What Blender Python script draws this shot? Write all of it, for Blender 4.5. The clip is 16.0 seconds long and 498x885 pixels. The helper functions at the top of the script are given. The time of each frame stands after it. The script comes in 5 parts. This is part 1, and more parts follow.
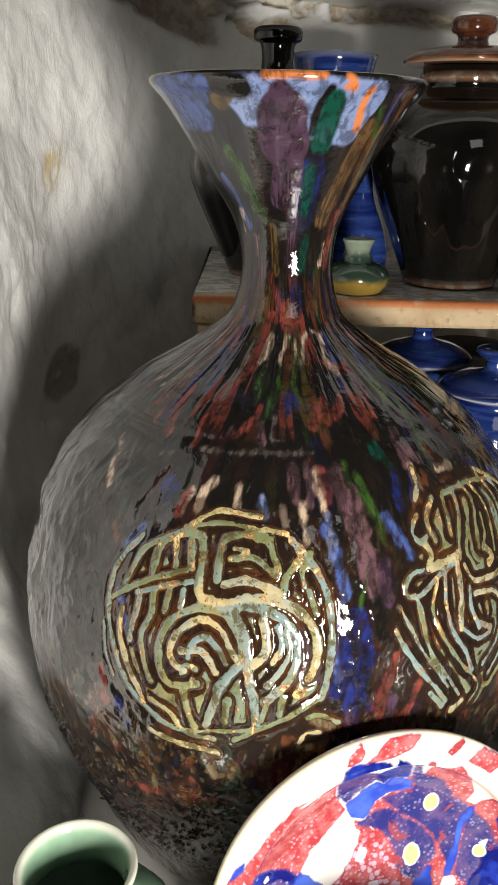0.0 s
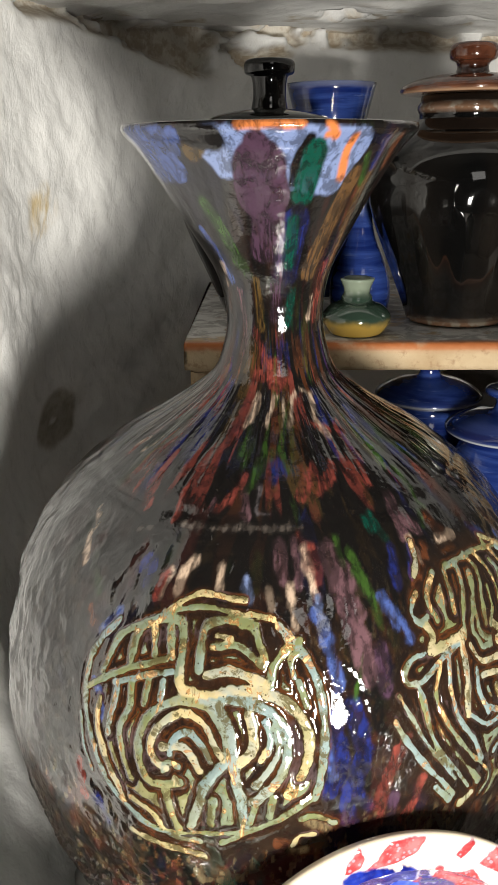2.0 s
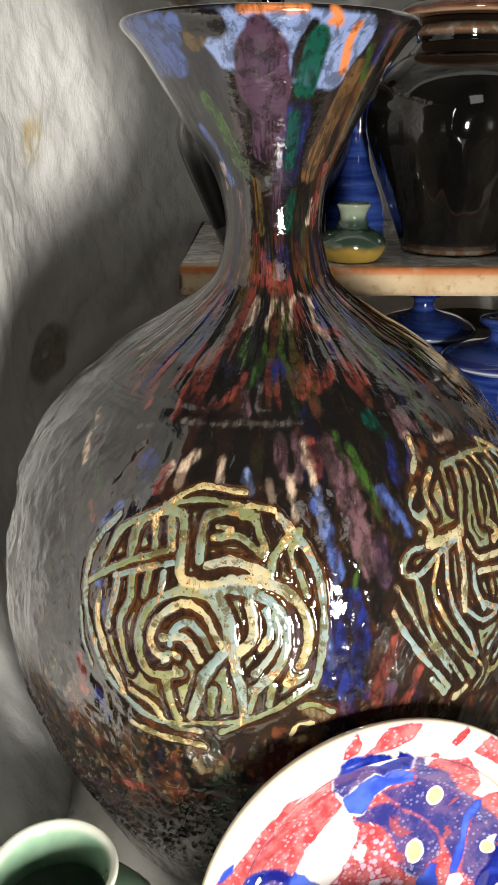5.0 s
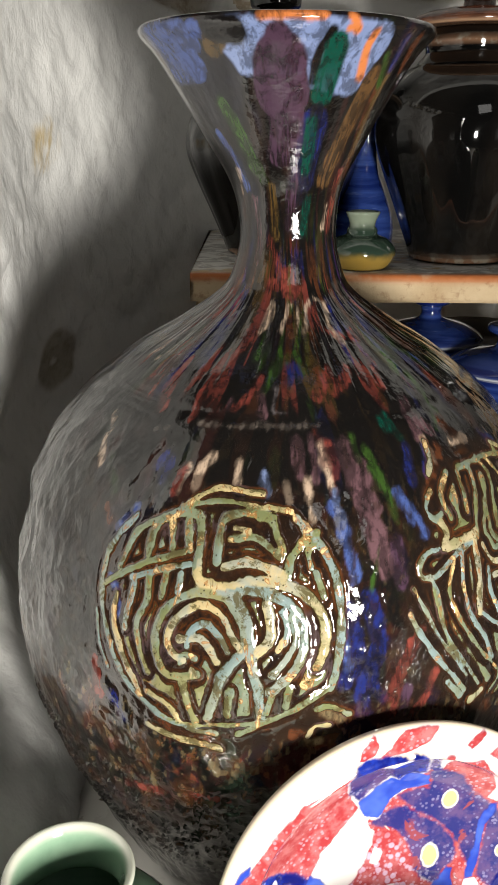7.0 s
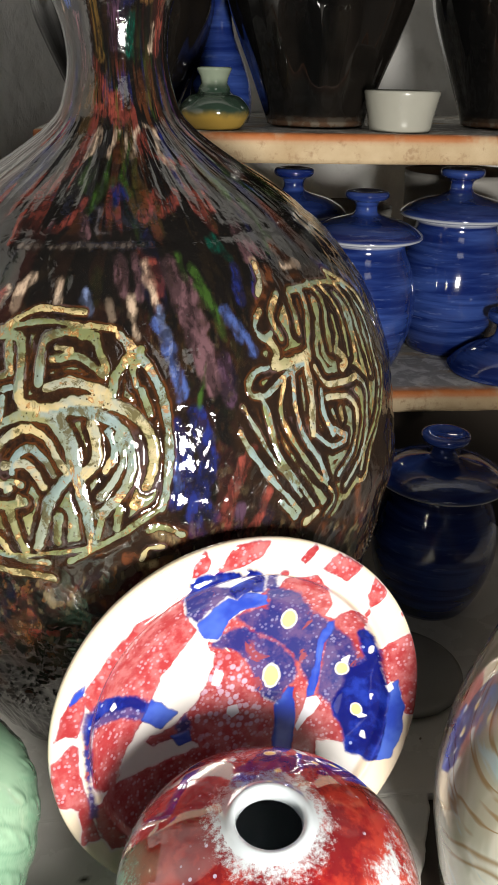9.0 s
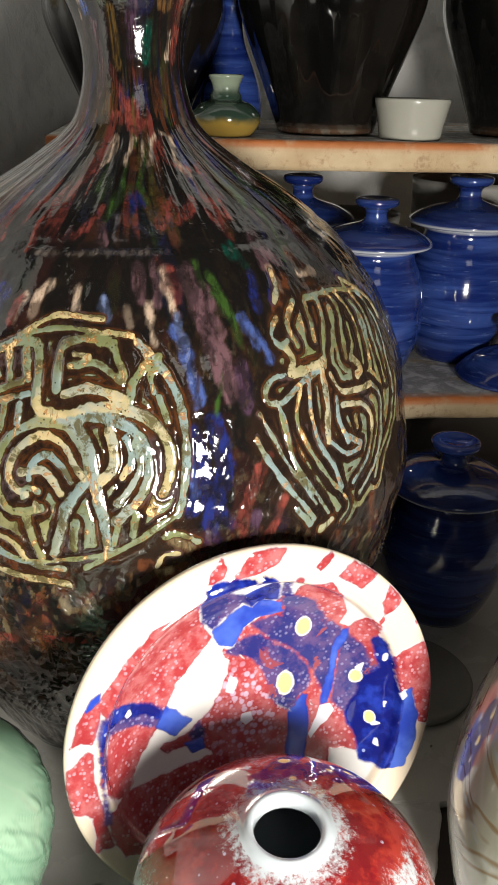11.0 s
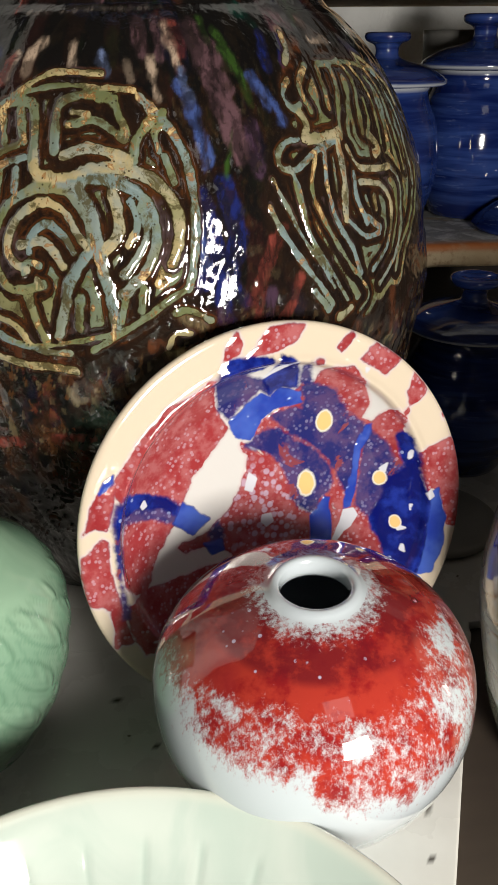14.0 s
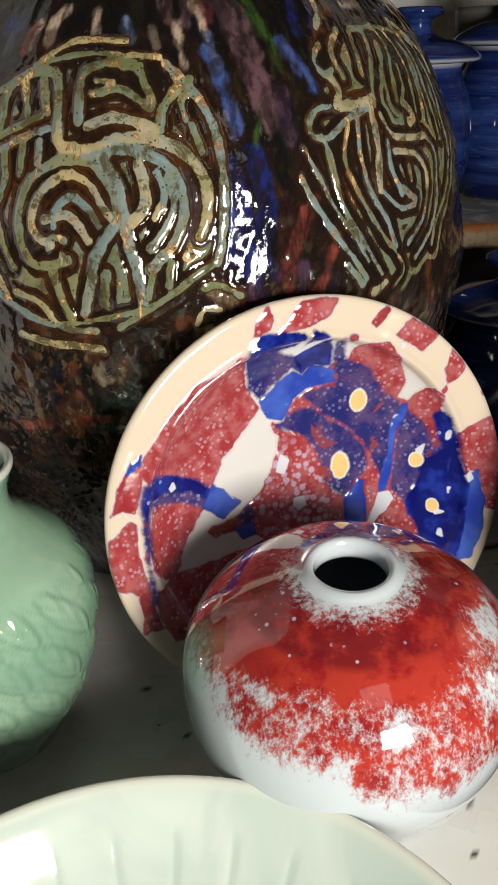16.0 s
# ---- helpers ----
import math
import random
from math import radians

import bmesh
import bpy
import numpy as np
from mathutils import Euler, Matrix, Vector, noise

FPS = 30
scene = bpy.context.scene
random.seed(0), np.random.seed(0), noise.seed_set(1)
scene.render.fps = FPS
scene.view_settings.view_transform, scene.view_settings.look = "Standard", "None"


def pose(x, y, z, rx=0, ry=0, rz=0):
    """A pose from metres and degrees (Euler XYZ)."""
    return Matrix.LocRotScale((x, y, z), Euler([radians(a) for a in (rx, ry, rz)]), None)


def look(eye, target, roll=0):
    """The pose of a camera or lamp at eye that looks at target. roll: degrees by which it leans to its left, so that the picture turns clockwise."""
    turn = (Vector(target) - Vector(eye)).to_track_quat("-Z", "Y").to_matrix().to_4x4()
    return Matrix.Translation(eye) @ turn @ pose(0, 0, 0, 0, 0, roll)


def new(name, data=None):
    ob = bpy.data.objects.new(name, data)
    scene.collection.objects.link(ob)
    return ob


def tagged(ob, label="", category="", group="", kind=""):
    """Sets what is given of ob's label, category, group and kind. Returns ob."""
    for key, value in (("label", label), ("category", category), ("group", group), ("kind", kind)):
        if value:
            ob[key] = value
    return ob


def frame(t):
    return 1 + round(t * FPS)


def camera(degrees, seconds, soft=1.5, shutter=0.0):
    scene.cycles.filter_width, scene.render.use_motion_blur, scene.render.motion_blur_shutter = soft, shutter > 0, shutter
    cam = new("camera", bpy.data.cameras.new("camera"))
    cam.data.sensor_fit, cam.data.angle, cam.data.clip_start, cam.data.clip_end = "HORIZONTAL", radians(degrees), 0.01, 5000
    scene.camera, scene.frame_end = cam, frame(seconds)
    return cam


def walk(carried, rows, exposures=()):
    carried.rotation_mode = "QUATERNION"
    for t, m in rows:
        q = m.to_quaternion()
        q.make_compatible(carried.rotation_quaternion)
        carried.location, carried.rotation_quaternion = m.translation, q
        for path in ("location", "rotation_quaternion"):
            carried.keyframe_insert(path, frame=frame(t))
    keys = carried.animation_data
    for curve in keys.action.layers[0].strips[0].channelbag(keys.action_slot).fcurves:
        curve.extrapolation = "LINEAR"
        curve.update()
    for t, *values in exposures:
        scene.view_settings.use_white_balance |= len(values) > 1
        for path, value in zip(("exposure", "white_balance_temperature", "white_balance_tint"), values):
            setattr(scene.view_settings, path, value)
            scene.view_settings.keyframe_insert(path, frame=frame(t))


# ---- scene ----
cam = camera(33.7, 16.0)
METRES, EYE, TILT, LEAN, TURN = 0.40, 0.530, -20.5, -1.2, 0.0
ROWS = [
    (0.0, 0.0, 0.0, 0.0, -0.0, 0.0, -0.0),
    (0.5, -0.005, 0.0051, -0.0007, 0.23, 0.03, 0.07),
    (1.0, -0.0114, 0.0186, 0.009, 1.0, 0.29, 0.13),
    (1.5, -0.0058, 0.0618, 0.0505, 2.1, 0.85, 0.44),
    (2.0, 0.0544, 0.0901, 0.0835, 1.5, 0.95, 1.19),
    (2.5, 0.0825, 0.0905, 0.065, 0.69, 0.46, 1.5),
    (3.0, 0.0809, 0.096, 0.0604, 0.72, 0.21, 1.49),
    (3.5, 0.0856, 0.1014, 0.0451, 0.76, 0.21, 1.43),
    (4.0, 0.0619, 0.0991, 0.0569, 0.64, 0.33, 1.04),
    (4.5, 0.0441, 0.094, -0.0176, 0.56, -0.8, 0.97),
    (7.0, 0.0057, 0.0827, -0.0399, 0.34, 0.1, 0.78),
    (7.5, 0.0211, 0.0926, -0.0566, -0.35, -0.94, 1.27),
    (8.0, 0.0961, 0.0993, -0.1113, -2.82, -2.13, 2.15),
    (8.5, 0.1315, 0.0929, -0.1744, -5.6, -3.26, 2.26),
    (9.0, 0.1121, 0.0947, -0.2076, -5.98, -4.05, 2.3),
    (11.5, 0.0879, 0.0986, -0.202, -5.93, -3.68, 1.91),
    (12.0, 0.0827, 0.1027, -0.2059, -5.74, -3.85, 1.73),
    (12.5, 0.0682, 0.1037, -0.2603, -5.83, -4.62, 1.46),
    (13.0, 0.0624, 0.1161, -0.3405, -5.96, -5.33, 2.1),
    (13.5, 0.079, 0.1148, -0.4076, -6.6, -6.12, 2.93),
    (14.0, 0.0718, 0.1392, -0.4463, -5.57, -6.41, 3.75),
    (14.5, 0.0839, 0.1512, -0.4749, -4.86, -6.36, 4.63),
    (15.0, 0.0874, 0.1527, -0.4761, -4.59, -6.23, 4.9),
    (15.5, 0.0839, 0.1594, -0.4723, -4.48, -6.32, 4.83),
    (16.0, 0.0692, 0.1719, -0.4723, -3.63, -6.44, 4.29),
]
EXPOSURES = [(0.0, 0.38), (2.0, 0.62), (4.5, 0.6), (7.0, 0.4), (9.0, 0.35), (12.5, 0.0), (14.0, -0.52), (16.0, -0.6)]
walk(cam, [(t, pose(0, 0, EYE, TILT, LEAN, TURN) @ pose(METRES * x, METRES * y, METRES * z, 90 + pitch, roll, yaw)) for t, x, y, z, yaw, pitch, roll in ROWS], EXPOSURES)
LAMP, FILL_LAMP = Vector((0.245, -0.25, 0.278)), Vector((0.27, -0.56, 1.06))

# world, lamp
world = bpy.data.worlds.new("world")
scene.world = world
world.use_nodes = True
bg = world.node_tree.nodes["Background"]
bg.inputs[0].default_value = (0.75, 0.82, 1.0, 1)
bg.inputs[1].default_value = 0.01

lamp = new("work_lamp", bpy.data.lights.new("work_lamp", "AREA"))
lamp.data.shape, lamp.data.size, lamp.data.size_y, lamp.data.energy = "RECTANGLE", 0.165, 0.165, 11.0
lamp.data.color = (1.0, 0.96, 0.88)
lamp.matrix_world = look(LAMP, (-0.33, 0.70, 0.36))

# unseen fill light, added to lift the vase shoulder, wall and lower jar
fill = new("fill_lamp", bpy.data.lights.new("fill_lamp", "AREA"))
fill.data.shape, fill.data.size, fill.data.size_y, fill.data.energy = "RECTANGLE", 0.36, 0.30, 0.55
fill.data.color = (1.0, 0.97, 0.92)
fill.matrix_world = look(FILL_LAMP, (0.09, 0.25, 0.10))

# ---------------------------------------------------------------- materials


class Mat:
    """A node material: glossy or matt, with its colour built from nodes."""

    def __init__(self, name, rough=0.5, coat=0.0, spec=0.5):
        self.m = bpy.data.materials.new(name)
        self.m.use_nodes = True
        self.t = self.m.node_tree
        self.p = self.t.nodes["Principled BSDF"]
        self.p.inputs["Roughness"].default_value = rough
        self.p.inputs["Coat Weight"].default_value = coat
        self.p.inputs["Coat Roughness"].default_value = 0.04
        self.p.inputs["Specular IOR Level"].default_value = spec
        self.co = self.t.nodes.new("ShaderNodeTexCoord").outputs["Object"]

    def put(self, socket, value):
        if hasattr(value, "is_output"):
            self.t.links.new(value, socket)
        elif isinstance(value, (tuple, list)) and len(value) == 3 and socket.type == "RGBA":
            socket.default_value = (*value, 1)
        else:
            socket.default_value = value

    def noise(self, scale, detail=4, rough=0.55, dist=0.0, stretch=None):
        n = self.t.nodes.new("ShaderNodeTexNoise")
        n.inputs["Scale"].default_value, n.inputs["Detail"].default_value = scale, detail
        n.inputs["Roughness"].default_value, n.inputs["Distortion"].default_value = rough, dist
        co = self.co
        if stretch:
            k = self.t.nodes.new("ShaderNodeMapping")
            k.inputs["Scale"].default_value = stretch
            self.t.links.new(self.co, k.inputs[0])
            co = k.outputs[0]
        self.t.links.new(co, n.inputs["Vector"])
        return n.outputs["Fac"]

    def voronoi(self, scale, feature="F1"):
        n = self.t.nodes.new("ShaderNodeTexVoronoi")
        n.feature = feature
        n.inputs["Scale"].default_value = scale
        self.t.links.new(self.co, n.inputs["Vector"])
        return n.outputs["Distance"]

    def math(self, op, a, b=0.0, clamp=False):
        n = self.t.nodes.new("ShaderNodeMath")
        n.operation, n.use_clamp = op, clamp
        self.put(n.inputs[0], a)
        self.put(n.inputs[1], b)
        return n.outputs[0]

    def step(self, v, lo, hi, a=0.0, b=1.0):
        n = self.t.nodes.new("ShaderNodeMapRange")
        n.interpolation_type = "SMOOTHSTEP"
        self.put(n.inputs[0], v)
        for i, x in zip((1, 2, 3, 4), (lo, hi, a, b)):
            n.inputs[i].default_value = x
        return n.outputs[0]

    def mix(self, f, a, b):
        n = self.t.nodes.new("ShaderNodeMix")
        n.data_type = "RGBA"
        self.put(n.inputs[0], f)
        self.put(n.inputs[6], a)
        self.put(n.inputs[7], b)
        return n.outputs[2]

    def attr(self, name, vec=False):
        n = self.t.nodes.new("ShaderNodeAttribute")
        n.attribute_name = name
        return n.outputs["Color" if vec else "Fac"]

    def axis(self, i):
        n = self.t.nodes.new("ShaderNodeSeparateXYZ")
        self.t.links.new(self.co, n.inputs[0])
        return n.outputs[i]

    def colour(self, c):
        self.put(self.p.inputs["Base Color"], c)
        return self

    def rough(self, r):
        self.put(self.p.inputs["Roughness"], r)
        return self

    def bump(self, h, strength=0.3, dist=0.002):
        n = self.t.nodes.new("ShaderNodeBump")
        n.inputs["Strength"].default_value, n.inputs["Distance"].default_value = strength, dist
        self.t.links.new(h, n.inputs["Height"])
        self.t.links.new(n.outputs[0], self.p.inputs["Normal"])
        return self


def plaster_material():
    k = Mat("limewashed_plaster", 0.75, 0, 0.3)
    big, fine = k.noise(6, 5), k.noise(70, 6, 0.65)
    c = k.mix(k.step(big, 0.35, 0.7), (0.74, 0.735, 0.72), (0.85, 0.845, 0.825))
    c = k.mix(k.step(fine, 0.55, 0.75, 0, 0.35), c, (0.50, 0.48, 0.44))
    c = k.mix(k.math("MULTIPLY", k.attr("yellow"), k.step(k.noise(60, 4, 0.6, 0, (1, 1, 0.25)), 0.35, 0.6)), c, (0.62, 0.50, 0.30))
    c = k.mix(k.math("MULTIPLY", k.attr("knot"), k.step(fine, 0.3, 0.7, 0.8, 0.5)), c, (0.22, 0.17, 0.08))
    c = k.mix(k.attr("bare"), c, k.mix(k.step(fine, 0.4, 0.6), (0.48, 0.40, 0.30), (0.70, 0.66, 0.58)))
    h = k.math("ADD", k.math("MULTIPLY", fine, 0.5), k.math("MULTIPLY", k.noise(38, 4, 0.6, 0.5, (1, 1, 0.6)), 1.0))
    return k.colour(c).rough(k.step(fine, 0.3, 0.7, 0.45, 0.8)).bump(h, 0.55, 0.004).m


def paint_material():
    k = Mat("white_gloss_paint", 0.25, 0.2)
    n = k.noise(9, 5)
    c = k.mix(k.step(n, 0.4, 0.7), (0.62, 0.60, 0.56), (0.72, 0.70, 0.66))
    spots = k.step(k.noise(75, 2, 0.5), 0.70, 0.73)
    c = k.mix(k.math("MULTIPLY", spots, k.step(k.noise(14, 2), 0.5, 0.6)), c, (0.10, 0.075, 0.05))
    c = k.mix(k.attr("spot"), c, (0.05, 0.04, 0.03))
    return k.colour(c).rough(k.step(k.noise(20, 5), 0.35, 0.7, 0.16, 0.42)).bump(k.noise(35, 4), 0.15, 0.002).m


def kiln_board_material():
    k = Mat("kiln_shelf_fireclay", 0.8)
    n, f = k.noise(16, 5), k.noise(120, 4, 0.7)
    c = k.mix(k.step(n, 0.35, 0.7), (0.40, 0.285, 0.16), (0.53, 0.41, 0.26))
    c = k.mix(k.step(f, 0.52, 0.70, 0, 0.7), c, (0.28, 0.17, 0.09))
    wash = k.math("MULTIPLY", k.attr("wash"), k.step(k.noise(30, 4), 0.3, 0.45))
    c = k.mix(wash, c, k.mix(k.step(k.noise(45, 5, 0.6, 1.0), 0.42, 0.6), (0.35, 0.34, 0.32), (0.66, 0.65, 0.62)))
    edge = k.math("MULTIPLY", k.attr("edge"), k.step(k.noise(28, 4), 0.28, 0.5))
    c = k.mix(edge, c, (0.42, 0.13, 0.035))
    return k.colour(c).bump(k.math("ADD", f, k.noise(40, 3, 0.5, 1.0)), 0.5, 0.0025).m


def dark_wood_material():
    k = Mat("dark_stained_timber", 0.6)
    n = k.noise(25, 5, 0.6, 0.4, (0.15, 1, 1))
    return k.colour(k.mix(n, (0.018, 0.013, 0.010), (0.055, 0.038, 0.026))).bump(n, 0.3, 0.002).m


def plain_wall_material():
    k = Mat("grey_room_plaster", 0.85)
    return k.colour(k.mix(k.noise(4, 5), (0.12, 0.115, 0.11), (0.22, 0.21, 0.20))).bump(k.noise(40, 4), 0.2, 0.004).m


def vase_material():
    k = Mat("trailed_dark_glaze", 0.06, 0.45, 0.5)
    c = k.attr("glaze", True)
    c = k.mix(k.step(k.noise(130, 5, 0.65, 0.4, (1, 1, 0.4)), 0.44, 0.60, 0, 0.62), c, (0.006, 0.005, 0.005))
    speck = k.noise(420, 3, 0.6)
    c = k.mix(k.step(speck, 0.60, 0.70, 0, 0.5), c, (0.03, 0.02, 0.012))
    stroke = k.attr("stroke")
    edge = k.math("ADD", k.math("MULTIPLY", k.noise(95, 4, 0.6, 0.6), 0.7), k.math("MULTIPLY", k.noise(260, 3, 0.6), 0.4))
    v = k.math("ADD", stroke, k.math("MULTIPLY", k.math("SUBTRACT", edge, 0.55), 1.5))
    tint = k.attr("tint", True)
    # the slip pools milky blue and olive, breaks to rust where thin and to cream where thick
    flow = k.noise(48, 5, 0.65, 1.2)
    slip = k.mix(k.step(flow, 0.40, 0.62, 0.0, 0.55), tint, k.mix(k.step(k.noise(16, 3), 0.45, 0.55), (0.150, 0.160, 0.062), (0.170, 0.225, 0.225)))
    thick = k.math("ADD", k.noise(52, 5, 0.7, 1.2, (1, 1, 0.7)), k.math("MULTIPLY", v, 0.05))
    slip = k.mix(k.step(thick, 0.585, 0.615, 0, 0.75), slip, (0.24, 0.090, 0.022))
    slip = k.mix(k.step(thick, 0.615, 0.68, 0, 0.9), slip, (0.62, 0.46, 0.22))
    slip = k.mix(k.step(k.noise(85, 5, 0.75, 0.5), 0.50, 0.60, 0, 0.9), slip, (0.075, 0.062, 0.026))
    slip = k.mix(k.step(k.voronoi(260), 0.09, 0.17, 0.85, 0), slip, (0.03, 0.022, 0.012))
    rusty = k.step(v, -0.8, -0.1)
    c = k.mix(k.math("MULTIPLY", rusty, k.step(k.noise(48, 4, 0.6), 0.42, 0.62, 0.1, 0.9)), c, (0.070, 0.024, 0.008))
    c = k.mix(k.math("MULTIPLY", rusty, k.step(k.noise(44, 3), 0.57, 0.66, 0, 0.6)), c, (0.075, 0.052, 0.056))
    c = k.mix(k.step(v, -0.06, 0.04), c, (0.030, 0.020, 0.007))
    c = k.mix(k.step(v, 0.06, 0.30), c, slip)
    h = k.math("ADD", k.noise(55, 3, 0.5, 0.6), k.math("ADD", k.math("MULTIPLY", speck, 0.12), k.math("MULTIPLY", k.noise(170, 2, 0.5, 0.5), 0.45)))
    k.bump(h, 0.27, 0.0030)
    return k.colour(c).m


def plate_material():
    k = Mat("splashed_earthenware_glaze", 0.08, 0.5)
    wob = k.math("ADD", k.math("SUBTRACT", k.noise(55, 3, 0.5), 0.5), k.math("MULTIPLY", k.math("SUBTRACT", k.noise(210, 3, 0.6), 0.5), 0.6))
    fine = k.noise(330, 4, 0.65)
    dots, beads = k.voronoi(330), k.voronoi(210)
    cream = k.mix(k.attr("rim"), (0.62, 0.60, 0.58), (0.63, 0.53, 0.41))
    red = k.mix(k.step(k.noise(120, 4, 0.6), 0.38, 0.66), (0.31, 0.036, 0.040), (0.40, 0.115, 0.120))
    red = k.mix(k.step(k.noise(26, 3), 0.52, 0.68, 0, 0.7), red, (0.25, 0.020, 0.024))
    red = k.mix(k.math("MULTIPLY", k.step(dots, 0.40, 0.22, 0, 0.6), k.step(k.noise(45, 3), 0.36, 0.5)), red, (0.50, 0.30, 0.36))
    red = k.mix(k.math("MULTIPLY", k.step(beads, 0.48, 0.26, 0, 0.7), k.attr("foam")), red, (0.52, 0.42, 0.55))
    veil = k.mix(k.step(k.noise(60, 4, 0.65), 0.40, 0.62), (0.020, 0.022, 0.135), (0.085, 0.050, 0.150))
    veil = k.mix(k.step(k.noise(42, 4, 0.65, 0.6), 0.585, 0.64, 0, 0.85), veil, (0.25, 0.050, 0.052))
    veil = k.mix(k.math("MULTIPLY", k.step(dots, 0.42, 0.22, 0, 0.6), k.step(k.noise(34, 3), 0.34, 0.5)), veil, (0.22, 0.20, 0.36))
    azure = k.mix(k.step(k.noise(40, 3), 0.38, 0.65), (0.018, 0.045, 0.34), (0.055, 0.110, 0.46))
    deep = k.mix(k.step(k.noise(70, 4, 0.6), 0.42, 0.66), (0.004, 0.007, 0.115), (0.012, 0.030, 0.27))
    deep = k.mix(k.math("MULTIPLY", k.step(k.voronoi(150), 0.20, 0.12), k.step(k.noise(30, 2), 0.5, 0.6, 0, 0.8)), deep, (0.26, 0.32, 0.56))
    c = cream
    for key, colour, ragged, soft in (("red", red, 0.0030, 0.0005), ("veil", veil, 0.0060, 0.0016), ("azure", azure, 0.0018, 0.0006), ("deep", deep, 0.0040, 0.0012), ("white", (0.60, 0.60, 0.66), 0.0014, 0.0005), ("yolk", (0.74, 0.50, 0.20), 0.003, 0.0005)):
        d = k.math("ADD", k.attr(key), k.math("MULTIPLY", wob, ragged))
        if key == "red":
            c = k.mix(k.step(d, -0.0022, 0.0), c, (0.60, 0.50, 0.50))
        if key == "yolk":
            c = k.mix(k.step(d, -0.0014, -0.0002), c, (0.70, 0.66, 0.60))
        c = k.mix(k.step(d, -soft, soft), c, colour)
        if key in ("azure", "red"):
            c = k.mix(k.math("MULTIPLY", k.step(k.math("ABSOLUTE", d), 0.0008, 0.0, 0, 0.6), k.step(k.noise(30, 2), 0.4, 0.6)), c, (0.20, 0.03, 0.06) if key == "red" else (0.02, 0.03, 0.2))
    k.bump(k.math("ADD", k.noise(60, 3), k.math("MULTIPLY", fine, 0.1)), 0.14, 0.002)
    return k.colour(c).m


def copper_red_material():
    k = Mat("copper_red_glaze", 0.05, 0.8)
    z = k.axis(2)
    fine = k.noise(340, 6, 0.8, 0, (1, 1, 0.6))
    mid = k.noise(48, 5, 0.65)
    red = k.mix(k.step(k.noise(90, 4, 0.6), 0.44, 0.66), (0.33, 0.030, 0.019), (0.21, 0.010, 0.012))
    red = k.mix(k.step(k.noise(34, 4, 0.6), 0.50, 0.66, 0, 0.7), red, (0.27, 0.022, 0.020))
    maroon = k.math("MULTIPLY", k.step(z, 0.1165, 0.1190), k.step(mid, 0.40, 0.56, 0, 0.8))
    red = k.mix(maroon, red, (0.115, 0.007, 0.012))
    flecks = k.math("MULTIPLY", k.step(k.voronoi(150), 0.17, 0.10), k.step(mid, 0.50, 0.55))
    red = k.mix(k.math("MULTIPLY", flecks, k.step(z, 0.108, 0.113)), red, (0.40, 0.33, 0.44))
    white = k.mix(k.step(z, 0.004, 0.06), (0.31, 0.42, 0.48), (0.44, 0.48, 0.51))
    cover = k.math("ADD", k.attr("cover"), k.math("MULTIPLY", k.math("SUBTRACT", fine, 0.5), 11.0))
    cover = k.math("ADD", cover, k.math("MULTIPLY", k.math("SUBTRACT", mid, 0.5), 4.0))
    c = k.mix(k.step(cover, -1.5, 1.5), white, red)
    k.bump(k.noise(40, 2), 0.04, 0.001)
    return k.colour(c).m


def celadon_material(name, pale):
    k = Mat(name, 0.10, 0.5)
    a, b = ((0.42, 0.49, 0.44), (0.49, 0.54, 0.49)) if pale else ((0.185, 0.315, 0.215), (0.26, 0.40, 0.28))
    n = k.noise(22, 4, 0.5, 1.0)
    c = k.mix(k.step(n, 0.35, 0.65), a, b)
    c = k.mix(k.math("MULTIPLY", k.attr("pool"), 0.8), c, (0.30, 0.38, 0.33) if pale else (0.115, 0.225, 0.145))
    c = k.mix(k.attr("lip"), c, (0.58, 0.58, 0.50))
    return k.colour(c).bump(k.noise(26, 2, 0.4, 1.4), 0.04, 0.002).m


def blue_material():
    k = Mat("cobalt_blue_glaze", 0.10, 0.5)
    turn = k.noise(14, 4, 0.55, 0.5, (0.6, 0.6, 7))
    c = k.mix(k.step(turn, 0.36, 0.68), (0.006, 0.015, 0.100), (0.030, 0.062, 0.235))
    c = k.mix(k.step(k.noise(90, 4, 0.6, 0, (0.4, 0.4, 3)), 0.6, 0.72, 0, 0.35), c, (0.14, 0.19, 0.38))
    c = k.mix(k.attr("lip"), c, (0.50, 0.52, 0.55))
    return k.colour(c).bump(turn, 0.12, 0.002).m


def black_material():
    k = Mat("black_tenmoku_glaze", 0.06, 0.2)
    n = k.noise(18, 4, 0.5, 0.4, (1, 1, 0.3))
    c = k.mix(k.step(n, 0.4, 0.75), (0.003, 0.003, 0.003), (0.010, 0.008, 0.0065))
    c = k.mix(k.attr("lip"), c, k.mix(k.step(k.noise(120, 3), 0.45, 0.6), (0.36, 0.20, 0.12), (0.55, 0.46, 0.36)))
    return k.colour(c).bump(n, 0.10, 0.002).m


def brown_lid_material():
    k = Mat("iron_brown_glaze", 0.12, 0.5)
    n = k.noise(60, 4)
    c = k.mix(k.step(n, 0.4, 0.65), (0.060, 0.020, 0.011), (0.115, 0.040, 0.020))
    c = k.mix(k.attr("lip"), c, (0.42, 0.26, 0.16))
    return k.colour(c).m


